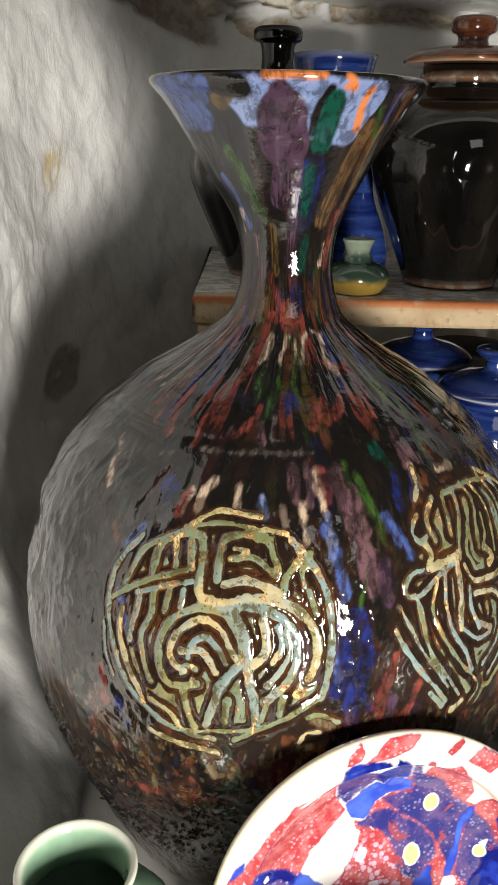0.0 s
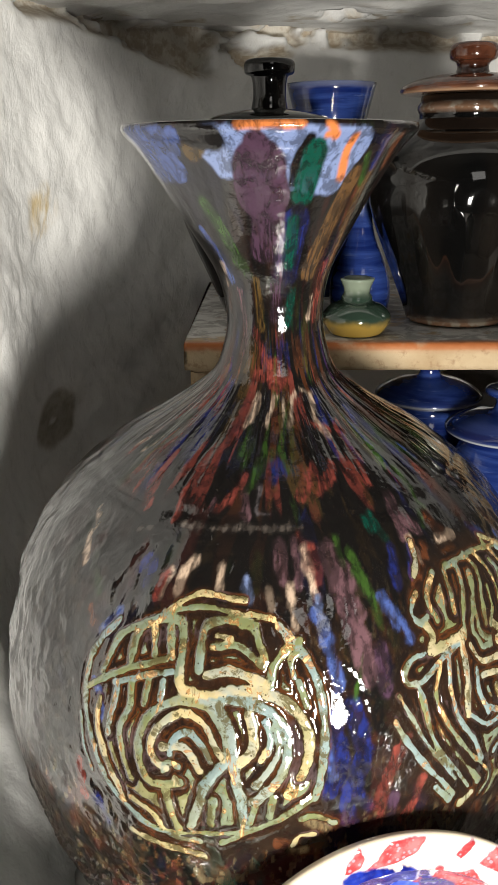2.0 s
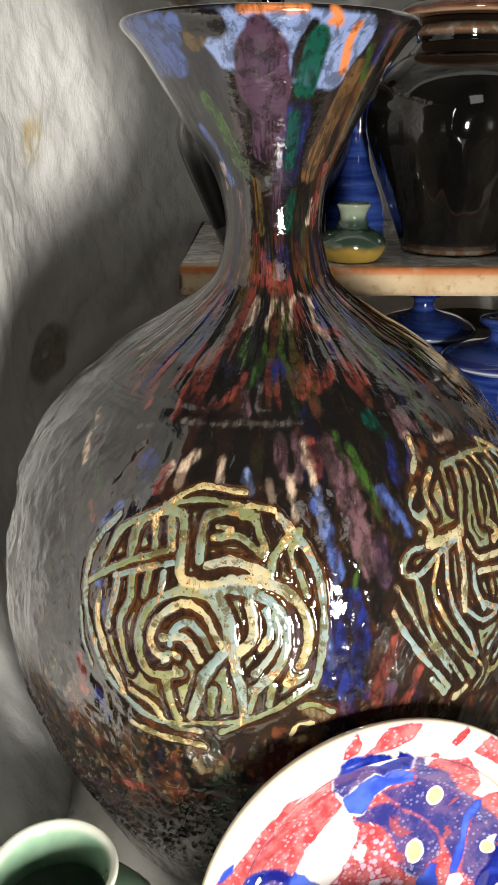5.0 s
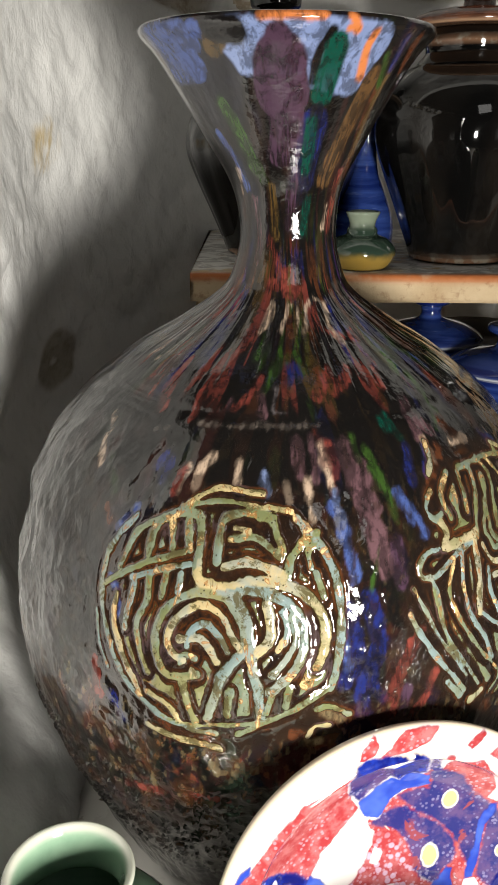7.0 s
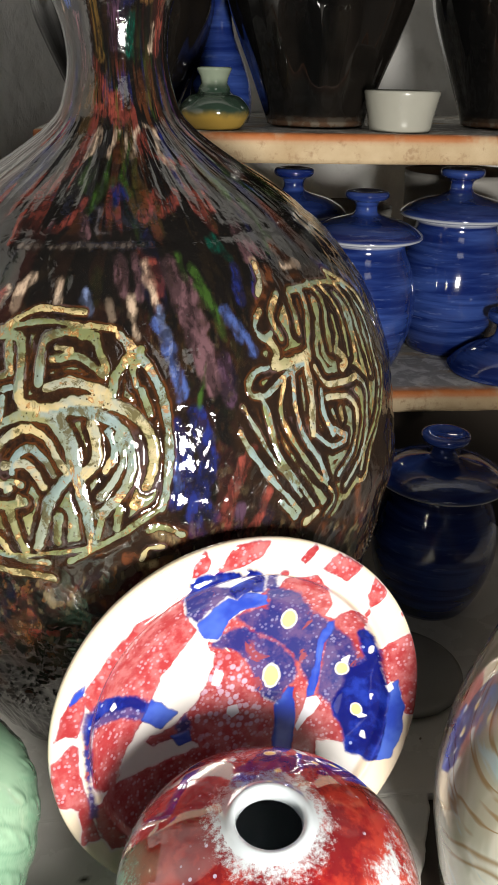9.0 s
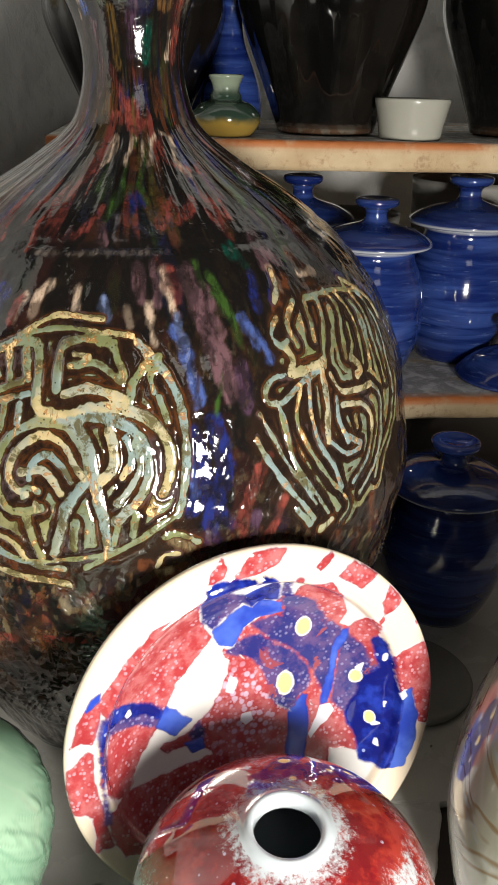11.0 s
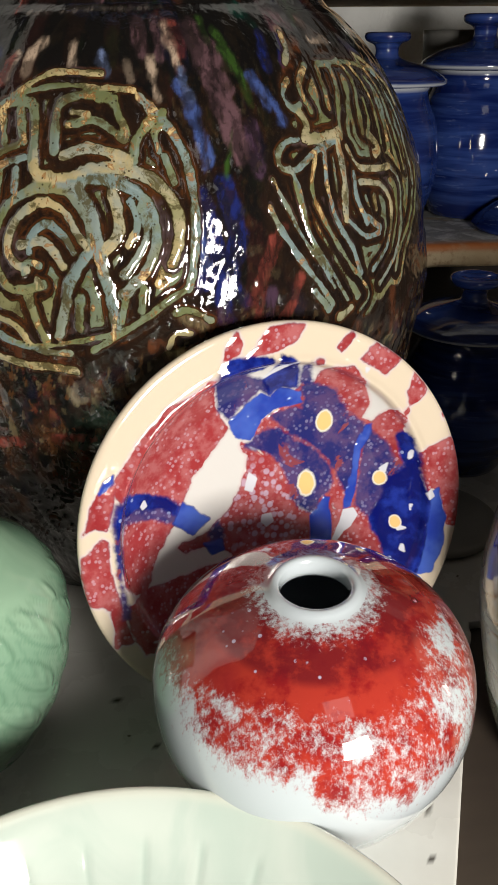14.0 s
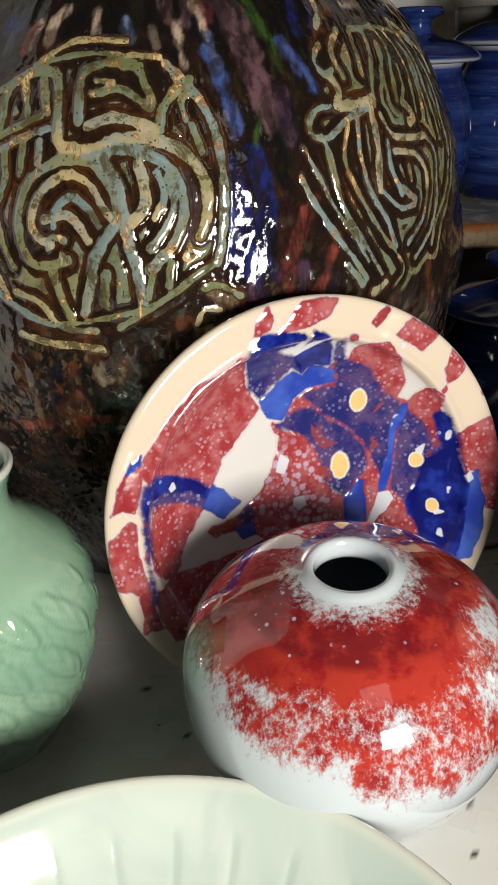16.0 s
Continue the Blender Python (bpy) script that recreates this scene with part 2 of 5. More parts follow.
def ash_bottle_material():
    k = Mat("ash_green_glaze", 0.10, 0.5)
    z = k.math("ADD", k.axis(2), k.math("MULTIPLY", k.math("SUBTRACT", k.noise(50, 3), 0.5), 0.012))
    c = k.mix(k.step(z, 0.010, 0.018), (0.26, 0.17, 0.035), (0.022, 0.040, 0.028))
    c = k.mix(k.step(z, 0.032, 0.043), c, (0.20, 0.24, 0.18))
    return k.colour(c).m


def stoneware_material(name, a, b, rough=0.2):
    k = Mat(name, rough, 0.4)
    return k.colour(k.mix(k.noise(40, 4), a, b)).bump(k.noise(60, 3), 0.1, 0.002).m


def marbled_material():
    k = Mat("marbled_ash_glaze", 0.06, 0.7)
    sw = k.noise(13, 3, 0.5, 2.2, (1, 1, 0.7))
    c = k.mix(k.step(sw, 0.40, 0.55), (0.27, 0.29, 0.22), (0.40, 0.42, 0.35))
    c = k.mix(k.step(k.noise(17, 3, 0.5, 2.5), 0.55, 0.66), c, (0.26, 0.35, 0.35))
    c = k.mix(k.math("MULTIPLY", k.step(k.math("ABSOLUTE", k.math("SUBTRACT", k.noise(9, 4, 0.6, 1.5), 0.47)), 0.022, 0.0), 0.8), c, (0.17, 0.105, 0.03))
    return k.colour(c).bump(k.noise(22, 3, 0.5, 1.2, (1, 1, 0.3)), 0.12, 0.003).m


M_PLASTER, M_PAINT, M_BOARD, M_DARK, M_ROOM = plaster_material(), paint_material(), kiln_board_material(), dark_wood_material(), plain_wall_material()
M_VASE, M_PLATE, M_RED = vase_material(), plate_material(), copper_red_material()
M_CELADON, M_PALE = celadon_material("celadon_glaze", False), celadon_material("pale_celadon_glaze", True)
M_BLUE, M_BLACK, M_BROWN, M_ASH, M_MARBLE = blue_material(), black_material(), brown_lid_material(), ash_bottle_material(), marbled_material()
M_CUP = stoneware_material("off_white_glaze", (0.32, 0.315, 0.27), (0.38, 0.375, 0.325))
M_GREY = stoneware_material("grey_biscuit_clay", (0.22, 0.21, 0.195), (0.30, 0.29, 0.27), 0.6)

# ---------------------------------------------------------------- mesh helpers

TABLE = np.random.RandomState(7).rand(256, 256)


def vnoise(x, y, seed=0):
    """Smooth value noise of two arrays, 0 to 1."""
    x, y = np.asarray(x) + 37.3 * seed, np.asarray(y) + 91.7 * seed
    i, j = np.floor(x).astype(int), np.floor(y).astype(int)
    u, v = x - i, y - j
    u, v = u * u * (3 - 2 * u), v * v * (3 - 2 * v)
    g = lambda a, b: TABLE[a % 256, b % 256]
    return (g(i, j) * (1 - u) + g(i + 1, j) * u) * (1 - v) + (g(i, j + 1) * (1 - u) + g(i + 1, j + 1) * u) * v


def fbm(x, y, seed=0, octaves=4):
    return sum(vnoise(x * 2**o, y * 2**o, seed + o) / 2 ** (o + 1) for o in range(octaves))


def smooth(a, lo, hi):
    t = np.clip((a - lo) / (hi - lo), 0, 1)
    return t * t * (3 - 2 * t)


def spline(keys, n):
    """n points along a smooth curve through the (r, z) keys."""
    k = np.array(keys, float)
    s = np.concatenate([[0], np.cumsum(np.hypot(*np.diff(k, axis=0).T))])
    m = np.zeros_like(k)
    m[1:-1] = (k[2:] - k[:-2]) / (s[2:] - s[:-2])[:, None]
    m[0], m[-1] = (k[1] - k[0]) / (s[1] - s[0]), (k[-1] - k[-2]) / (s[-1] - s[-2])
    q = np.linspace(0, s[-1], n)
    i = np.clip(np.searchsorted(s, q) - 1, 0, len(s) - 2)
    h = (s[i + 1] - s[i])[:, None]
    t = ((q - s[i])[:, None]) / h
    return (2 * t**3 - 3 * t**2 + 1) * k[i] + (t**3 - 2 * t**2 + t) * h * m[i] + (3 * t**2 - 2 * t**3) * k[i + 1] + (t**3 - t**2) * h * m[i + 1]


def grid_mesh(name, x, y, z, close=False, attrs=(), colours=()):
    """A mesh from arrays of rows by columns; close joins the last column to the first."""
    rows, cols = x.shape
    idx = np.arange(rows * cols).reshape(rows, cols)
    nxt = np.roll(idx, -1, 1) if close else idx[:, 1:]
    cur = idx if close else idx[:, :-1]
    f = np.stack([cur[:-1], nxt[:-1], nxt[1:], cur[1:]], -1).reshape(-1, 4)
    me = bpy.data.meshes.new(name)
    me.vertices.add(rows * cols)
    me.vertices.foreach_set("co", np.stack([x, y, z], -1).astype(np.float32).ravel())
    me.loops.add(f.size)
    me.loops.foreach_set("vertex_index", f.astype(np.int32).ravel())
    me.polygons.add(len(f))
    me.polygons.foreach_set("loop_start", np.arange(0, f.size, 4, dtype=np.int32))
    me.polygons.foreach_set("use_smooth", np.ones(len(f), bool))
    me.update(calc_edges=True)
    for key, a in attrs:
        me.attributes.new(key, "FLOAT", "POINT").data.foreach_set("value", a.astype(np.float32).ravel())
    for key, a in colours:
        rgba = np.concatenate([a, np.ones(a.shape[:2] + (1,))], -1)
        me.attributes.new(key, "FLOAT_COLOR", "POINT").data.foreach_set("color", rgba.astype(np.float32).ravel())
    return me


def turned(name, keys, n=60, seg=96, lip=(), wobble=0.0, seed=1, facets=(0, 0, 0, 0.0)):
    """A thrown form: keys (r, z) from the middle of the foot over the outside and down inside. lip: z ranges or (z, spread) rings of bare rim."""
    p = spline(keys, n)
    r, z = np.maximum(p[:, :1], 0.0), p[:, 1:]
    th = np.linspace(0, 2 * np.pi, seg, endpoint=False)[None, :]
    k = 1 + wobble * (vnoise(2 + 1.5 * np.cos(th) + 0 * z, z * 30 + 1.5 * np.sin(th), seed) - 0.5)
    count, z0, z1, depth = facets
    if count:
        k = k - depth * np.abs(np.cos(th * count / 2)) ** 3 * smooth(z, z0, z0 + 0.03) * smooth(z, z1 + 0.008, z1 - 0.004)
    mark = np.zeros_like(r * th)
    for level, spread in lip:
        mark = np.maximum(mark, np.exp(-(((z - level) / spread) ** 2)) * np.ones_like(th))
    return grid_mesh(name, r * k * np.sin(th), -r * k * np.cos(th), z + 0 * th, True, [("lip", mark)])


def part(name, data, material, parent=None, label="", at=None):
    """One mesh object, under its thing where one is given."""
    if isinstance(data, bmesh.types.BMesh):
        me = bpy.data.meshes.new(name)
        data.to_mesh(me)
        data.free()
        data = me
    ob = new(name, data)
    data.materials.clear()
    data.materials.append(material)
    ob.parent = parent
    if at is not None:
        ob.matrix_basis = at
    return tagged(ob, label)


def thing(name, at, label, category, group=""):
    ob = new(name)
    ob.empty_display_size = 0.02
    ob.matrix_basis = at
    return tagged(ob, label, category, group)


def box(x0, x1, y0, y1, z0, z1, bevel=0.0, cuts=0):
    bm = bmesh.new()
    bmesh.ops.create_cube(bm, size=1)
    bmesh.ops.transform(bm, verts=bm.verts, matrix=Matrix.Translation(((x0 + x1) / 2, (y0 + y1) / 2, (z0 + z1) / 2)) @ Matrix.Diagonal((x1 - x0, y1 - y0, z1 - z0, 1)))
    if bevel:
        bmesh.ops.bevel(bm, geom=bm.edges[:], offset=bevel, segments=2, affect="EDGES")
    return bm


# ---------------------------------------------------------------- the niche

PLAN = [(-0.42, 0.33), (-0.30, 0.345), (-0.245, 0.39), (-0.225, 0.55), (-0.212, 0.76), (-0.205, 0.87), (-0.160, 0.965), (-0.075, 1.075), (0.03, 1.13), (0.25, 1.145), (0.60, 1.15), (0.95, 1.15)]


def niche_wall():
    p = spline(PLAN, 520)
    d = np.gradient(p, axis=0)
    d /= np.hypot(d[:, 0], d[:, 1])[:, None]
    nx, ny = d[:, 1][None, :], -d[:, 0][None, :]
    s = np.concatenate([[0], np.cumsum(np.hypot(*np.diff(p, axis=0).T))])[None, :]
    z = np.linspace(-0.02, 0.72, 240)[:, None]
    lump = (fbm(s * 7, z * 7, 3) - 0.47) * 0.036 + (fbm(s * 26 + z * 9, z * 18, 9, 3) - 0.44) * 0.006
    q1, q2 = 0.86 * s + 0.5 * z + 0.05 * vnoise(s * 8, z * 8, 5), 0.86 * z - 0.5 * s
    ridges = (vnoise(q1 * 150, q2 * 36, 6) - 0.5) * 0.0013 * (0.3 + vnoise(s * 10, z * 10, 7)) + (fbm(s * 60, z * 60, 8, 3) - 0.44) * 0.003
    back = np.interp(p[:, 0], (-0.03, 0.03, 0.13), (0.634, 0.660, 0.668))
    top = np.where(p[:, 0] < -0.03, np.interp(p[:, 1], (0.80, 0.95, 1.007, 1.071, 1.10), (0.676, 0.675, 0.664, 0.644, 0.634)), back)[None, :] + 0.012 * (fbm(s * 11, s * 0 + 2.0, 21) - 0.47)
    lip = smooth(z, top - 0.012, top + 0.008)
    ragged = smooth(fbm(s * 30, z * 45, 31), 0.40, 0.52)
    h = lump + ridges - lip * 0.026 * (0.4 + ragged)
    # the wall thickens towards its foot beside the vase
    h = h + 0.092 * smooth(z, 0.17, 0.0) * smooth(p[:, 1][None, :], 0.36, 0.44) * smooth(p[:, 1][None, :], 0.98, 0.80) + 0.016 * (fbm(s * 24, z * 24, 13, 3) - 0.44) * smooth(z, 0.34, 0.15)
    bare = smooth(z, top - 0.014, top - 0.002) * ragged
    x, y = p[:, 0][None, :] + nx * h, p[:, 1][None, :] + ny * h
    zz = z + 0 * s
    knot = np.hypot((y - 0.890) / 0.042, (zz - 0.276) / 0.036) + 0.25 * (fbm(s * 50, z * 50, 43) - 0.5)
    near = smooth(x, -0.10, -0.14)
    mark = smooth(knot, 1.0, 0.75) * (1 - 0.8 * smooth(np.hypot((y - 0.884) / 0.005, (zz - 0.276) / 0.005), 1.2, 0.6)) * near
    yel = smooth(np.hypot((y - 0.878) / 0.030, (zz - 0.492) / 0.030) + 0.5 * fbm(s * 60, z * 60, 41), 1.3, 0.7) * near
    return grid_mesh("wall_niche", x, y, zz, False, [("knot", mark), ("yellow", yel), ("bare", bare)])


tagged(part("wall_niche", niche_wall(), M_PLASTER), "rough limewashed stone wall with lumpy plaster", kind="structure")


def ceiling_slab():
    x = np.linspace(-0.55, 0.95, 240)[None, :]
    y = np.linspace(0.70, 1.30, 140)[:, None]
    z = 0.682 + 0.030 * (fbm(x * 5, y * 5, 51) - 0.47) + 0.010 * (fbm(x * 22, y * 22, 57, 3) - 0.44) + 0.12 * smooth(y, 0.76, 0.70)
    z = z + 0.012 * smooth(fbm(x * 9, y * 14, 63), 0.55, 0.62)
    e = np.zeros_like(z)
    return grid_mesh("ceiling_slab", x + 0 * y, y + 0 * x, z, False, [("knot", e), ("yellow", e), ("bare", smooth(fbm(x * 26, y * 30, 71), 0.60, 0.68) * smooth(y, 0.95, 1.05))])


tagged(part("ceiling", ceiling_slab(), M_PLASTER), "limewashed stone slab roofing the niche", kind="structure")

# plain room that closes the place behind the camera
tagged(part("floor", box(-2, 2, -2.5, 1.5, -0.86, -0.80), M_ROOM), "plain grey floor", kind="structure")
tagged(part("wall_south", box(-2, 2, -2.6, -2.5, -0.80, 1.7), M_ROOM), "plain grey wall", kind="structure")
tagged(part("wall_east", box(0.95, 1.05, -2.5, 1.4, -0.80, 1.7), M_ROOM), "plain grey wall", kind="structure")
tagged(part("wall_west", box(-2.1, -2.0, -2.5, 1.4, -0.80, 1.7), M_ROOM), "plain grey wall", kind="structure")
tagged(part("wall_north", box(-2.0, 0.95, 1.31, 1.40, -0.80, 1.7), M_ROOM), "plain grey wall", kind="structure")
tagged(part("ceiling_room", box(-2.1, 1.05, -2.6, 1.4, 1.7, 1.8), M_ROOM), "plain grey ceiling", kind="structure")

bench = thing("bench", pose(0, 0, 0), "dark timber bench under the white board", "bench")
part("top", box(-0.55, 0.949, -0.12, 1.305, -0.060, -0.0105, 0.003), M_DARK, bench)
for sx in (-0.5, 0.9):
    for sy in (-0.08, 1.25):
        part("leg", box(sx - 0.03, sx + 0.03, sy - 0.03, sy + 0.03, -0.80, -0.060), M_DARK, bench)


def white_board():
    """The painted board, with a chipped slanting end and a bite out of it."""
    y = np.linspace(-0.10, 1.20, 420)[:, None]
    t = np.linspace(0, 1, 260)[None, :]
    edge = np.where(y < 0.40, 0.062 + 0.405 * y, 0.93)
    edge = edge + 0.006 * (fbm(y * 90, y * 0 + 3, 81) - 0.5) * smooth(y, 0.30, 0.34) * (y < 0.42)
    x = -0.28 + (edge + 0.28) * t
    spot = np.zeros_like(x)
    for sx, sy, sr in ((-0.024, 0.283, 0.0035), (-0.005, 0.356, 0.002), (0.017, 0.320, 0.0016), (0.02, 0.345, 0.0014), (0.150, 0.262, 0.0022), (0.145, 0.235, 0.0012)):
        spot = np.maximum(spot, smooth(np.hypot((x - sx) / 1.4, y - sy) / sr + 0.8 * (fbm(x * 500, y * 500, 83) - 0.5), 1.15, 0.8))
    z = -0.004 + 0.0006 * (fbm(x * 14, y * 14, 87) - 0.5)
    me = grid_mesh("white_board", x, y + 0 * x, z, False, [("spot", spot)])
    bm = bmesh.new()
    bm.from_mesh(me)
    bpy.data.meshes.remove(me)
    rim = [e for e in bm.edges if e.is_boundary]
    low = bmesh.ops.extrude_edge_only(bm, edges=rim)
    for v in low["geom"]:
        if isinstance(v, bmesh.types.BMVert):
            v.co.z = -0.010
    return bm


tagged(part("white_board", white_board(), M_PAINT), "scuffed white-painted board with dark chips and spots", "board")

# ---------------------------------------------------------------- kiln shelves


def kiln_shelf(x0, x1, y0, y1, top, thick, slope, seed):
    """A fireclay shelf with worn edges; wash: the grey batt wash on top, edge: the burnt top arris."""
    nx, ring = 260, []
    # cross-section from the back of the top, over the front edge and under
    prof = [(y1, 0.0, 1, 0)] + [(y0 + (y1 - y0) * f, 0.0, 1, 0) for f in (0.75, 0.5, 0.3, 0.15, 0.08, 0.04)]
    prof += [(y0 + 0.006, 0.0, 0.7, 0.7), (y0 + 0.003, -0.0006, 0.2, 1), (y0 + 0.001, -0.002, 0, 1), (y0, -0.005, 0, 0.75), (y0, -0.007, 0, 0.2)]
    prof += [(y0, -thick * f, 0, 0) for f in (0.4, 0.6, 0.8)] + [(y0 + 0.002, -thick + 0.001, 0, 0), (y0 + 0.006, -thick, 0, 0), (y1, -thick, 0, 0)]
    p = np.array(prof)
    x = np.linspace(x0, x1, nx)[None, :]
    y, z = p[:, :1] + 0 * x, p[:, 1:2] + slope * (x - x0) + top
    chip = (fbm(x * 40 + 0 * y, y * 60 + z * 60, seed) - 0.47) * 0.004 * (p[:, :1] < y0 + 0.02)
    y = y + chip
    me = grid_mesh("board", x + 0 * y, y, z, False, [("wash", p[:, 2:3] + 0 * x), ("edge", p[:, 3:4] + 0 * x)])
    bm = bmesh.new()
    bm.from_mesh(me)
    bpy.data.meshes.remove(me)
    bmesh.ops.holes_fill(bm, edges=[e for e in bm.edges if e.is_boundary])
    return bm


UP, LOW = 0.393, 0.172
shelf = thing("kiln_shelf", pose(0, 0, 0), "tan fireclay kiln shelf with scorched orange edge", "shelf", "kiln shelves")
part("board", kiln_shelf(-0.048, 0.93, 0.737, 1.12, UP, 0.025, 0.000, 91), M_BOARD, shelf)
for px, py in ((-0.018, 0.768), (0.62, 0.80), (0.62, 1.06), (0.0, 1.04)):
    part("prop", box(px - 0.026, px + 0.026, py - 0.02, py + 0.02, LOW if px > 0.1 else -0.004, UP - 0.0255, 0.003), M_BOARD, shelf)
shelf = thing("kiln_shelf", pose(0, 0, 0), "tan fireclay kiln shelf with flaking white wash", "shelf", "kiln shelves")
part("board", kiln_shelf(0.05, 0.93, 0.703, 1.12, LOW, 0.022, -0.006, 95), M_BOARD, shelf)
for px, py in ((0.10, 0.80), (0.62, 0.80), (0.62, 1.06), (0.12, 1.04)):
    part("prop", box(px - 0.024, px + 0.024, py - 0.02, py + 0.02, -0.004, LOW - 0.026, 0.003), M_BOARD, shelf)

# dark sheet added to give the deep shade under the lower shelf
tagged(part("shade_sheet", box(0.155, 0.93, 0.742, 0.754, -0.0035, LOW - 0.0285, 0.002), M_DARK), "added dark sheet standing in for the shade below the shelf", "panel")

# ---------------------------------------------------------------- big trailed vase

INK, BLACK = (0.010, 0.009, 0.014), (0.006, 0.005, 0.005)
PALE, CREAM, SAGE = (0.170, 0.225, 0.225), (0.42, 0.33, 0.17), (0.135, 0.150, 0.068)
BONE, CORAL, RUST, OCHRE = (0.46, 0.34, 0.25), (0.185, 0.040, 0.030), (0.085, 0.028, 0.012), (0.070, 0.042, 0.014)
COBALT, AZURE, SKY, TEAL = (0.012, 0.018, 0.105), (0.050, 0.080, 0.235), (0.165, 0.215, 0.385), (0.004, 0.050, 0.034)
MAUVE, PLUM, LEAF, ORANGE = (0.105, 0.055, 0.064), (0.055, 0.029, 0.050), (0.030, 0.066, 0.013), (0.52, 0.165, 0.05)
VASE_KEYS = [(0.0, 0.004), (0.10, 0.002), (0.124, -0.004), (0.131, 0.004), (0.140, 0.020), (0.151, 0.050), (0.173, 0.100), (0.187, 0.150), (0.192, 0.200), (0.186, 0.250), (0.169, 0.300), (0.140, 0.340),
             (0.1025, 0.370), (0.069, 0.390), (0.0425, 0.410), (0.0337, 0.430), (0.0312, 0.450), (0.0358, 0.475), (0.0490, 0.500), (0.0665, 0.530), (0.0800, 0.550), (0.0880, 0.5585),
             (0.0893, 0.5615), (0.0880, 0.5640), (0.0850, 0.5625), (0.0740, 0.548), (0.0600, 0.530), (0.0420, 0.500), (0.0270, 0.460)]


class Glaze:
    """Brushed glaze on the vase: angle in degrees round the axis, height in mm."""

    def __init__(self, deg, z, r):
        self.deg, self.z, self.r = deg, z, r
        self.wob = (fbm(deg * 0.5, z * 0.16, 101) - 0.47) * 5.0
        self.far = np.full(deg.shape, 99.0)
        self.stroke, self.tint = np.full(deg.shape, -1.0), np.zeros(deg.shape + (3,)) + np.array(PALE)
        self.base = np.zeros(deg.shape + (3,)) + np.array((0.0065, 0.0058, 0.0055))

    def dist(self, pts, pad):
        """Distance in mm to a line through the points, and the window of the grid near it."""
        pts = np.array(pts, float)
        near = (self.z > pts[:, 1].min() - pad) & (self.z < pts[:, 1].max() + pad)
        rows, cols = np.where(near.any(1))[0], np.where(((self.deg > pts[:, 0].min() - pad * 1.5) & (self.deg < pts[:, 0].max() + pad * 1.5)).any(0))[0]
        w = (slice(rows[0], rows[-1] + 1), slice(cols[0], cols[-1] + 1))
        k = self.r[w] * 1000 * np.pi / 180
        best = np.full(self.deg[w].shape, 99.0)
        fine = spline(pts, 3 * len(pts)) if len(pts) > 2 else pts
        for a, b in zip(fine[:-1], fine[1:]):
            ax, az = (self.deg[w] - a[0]) * k, self.z[w] - a[1]
            bx, bz = (b[0] - a[0]) * k, b[1] - a[1]
            t = np.clip((ax * bx + az * bz) / (bx * bx + bz * bz + 1e-9), 0, 1)
            best = np.minimum(best, np.hypot(ax - t * bx, az - t * bz))
        return w, best

    def ridge(self, colour, width, *pts):
        w, d = self.dist(pts, width * 2 + 14)
        self.far[w] = np.minimum(self.far[w], d)
        s = np.clip(1 - (d + self.wob[w] * 0.36) / (width * 0.60), -1, 1)
        better = s > self.stroke[w]
        self.stroke[w] = np.where(better, s, self.stroke[w])
        self.tint[w] = np.where(better[..., None], np.array(colour), self.tint[w])

    def daub(self, colour, width, *pts):
        w, d = self.dist(pts, width * 2 + 6)
        soft = 0.75 * smooth(self.z[w], 545, 480)
        grain = 1 - soft + soft * smooth(fbm(self.deg[w] * 0.9, self.z[w] * 0.14, 103), 0.38, 0.58)
        f = (smooth(d + self.wob[w] * (0.35 + 0.65 * smooth(self.z[w], 500, 460)), width * 0.5 + 1.3, width * 0.5 - 0.9) * grain)[..., None]
        self.base[w] = self.base[w] * (1 - f) + np.array(colour) * f


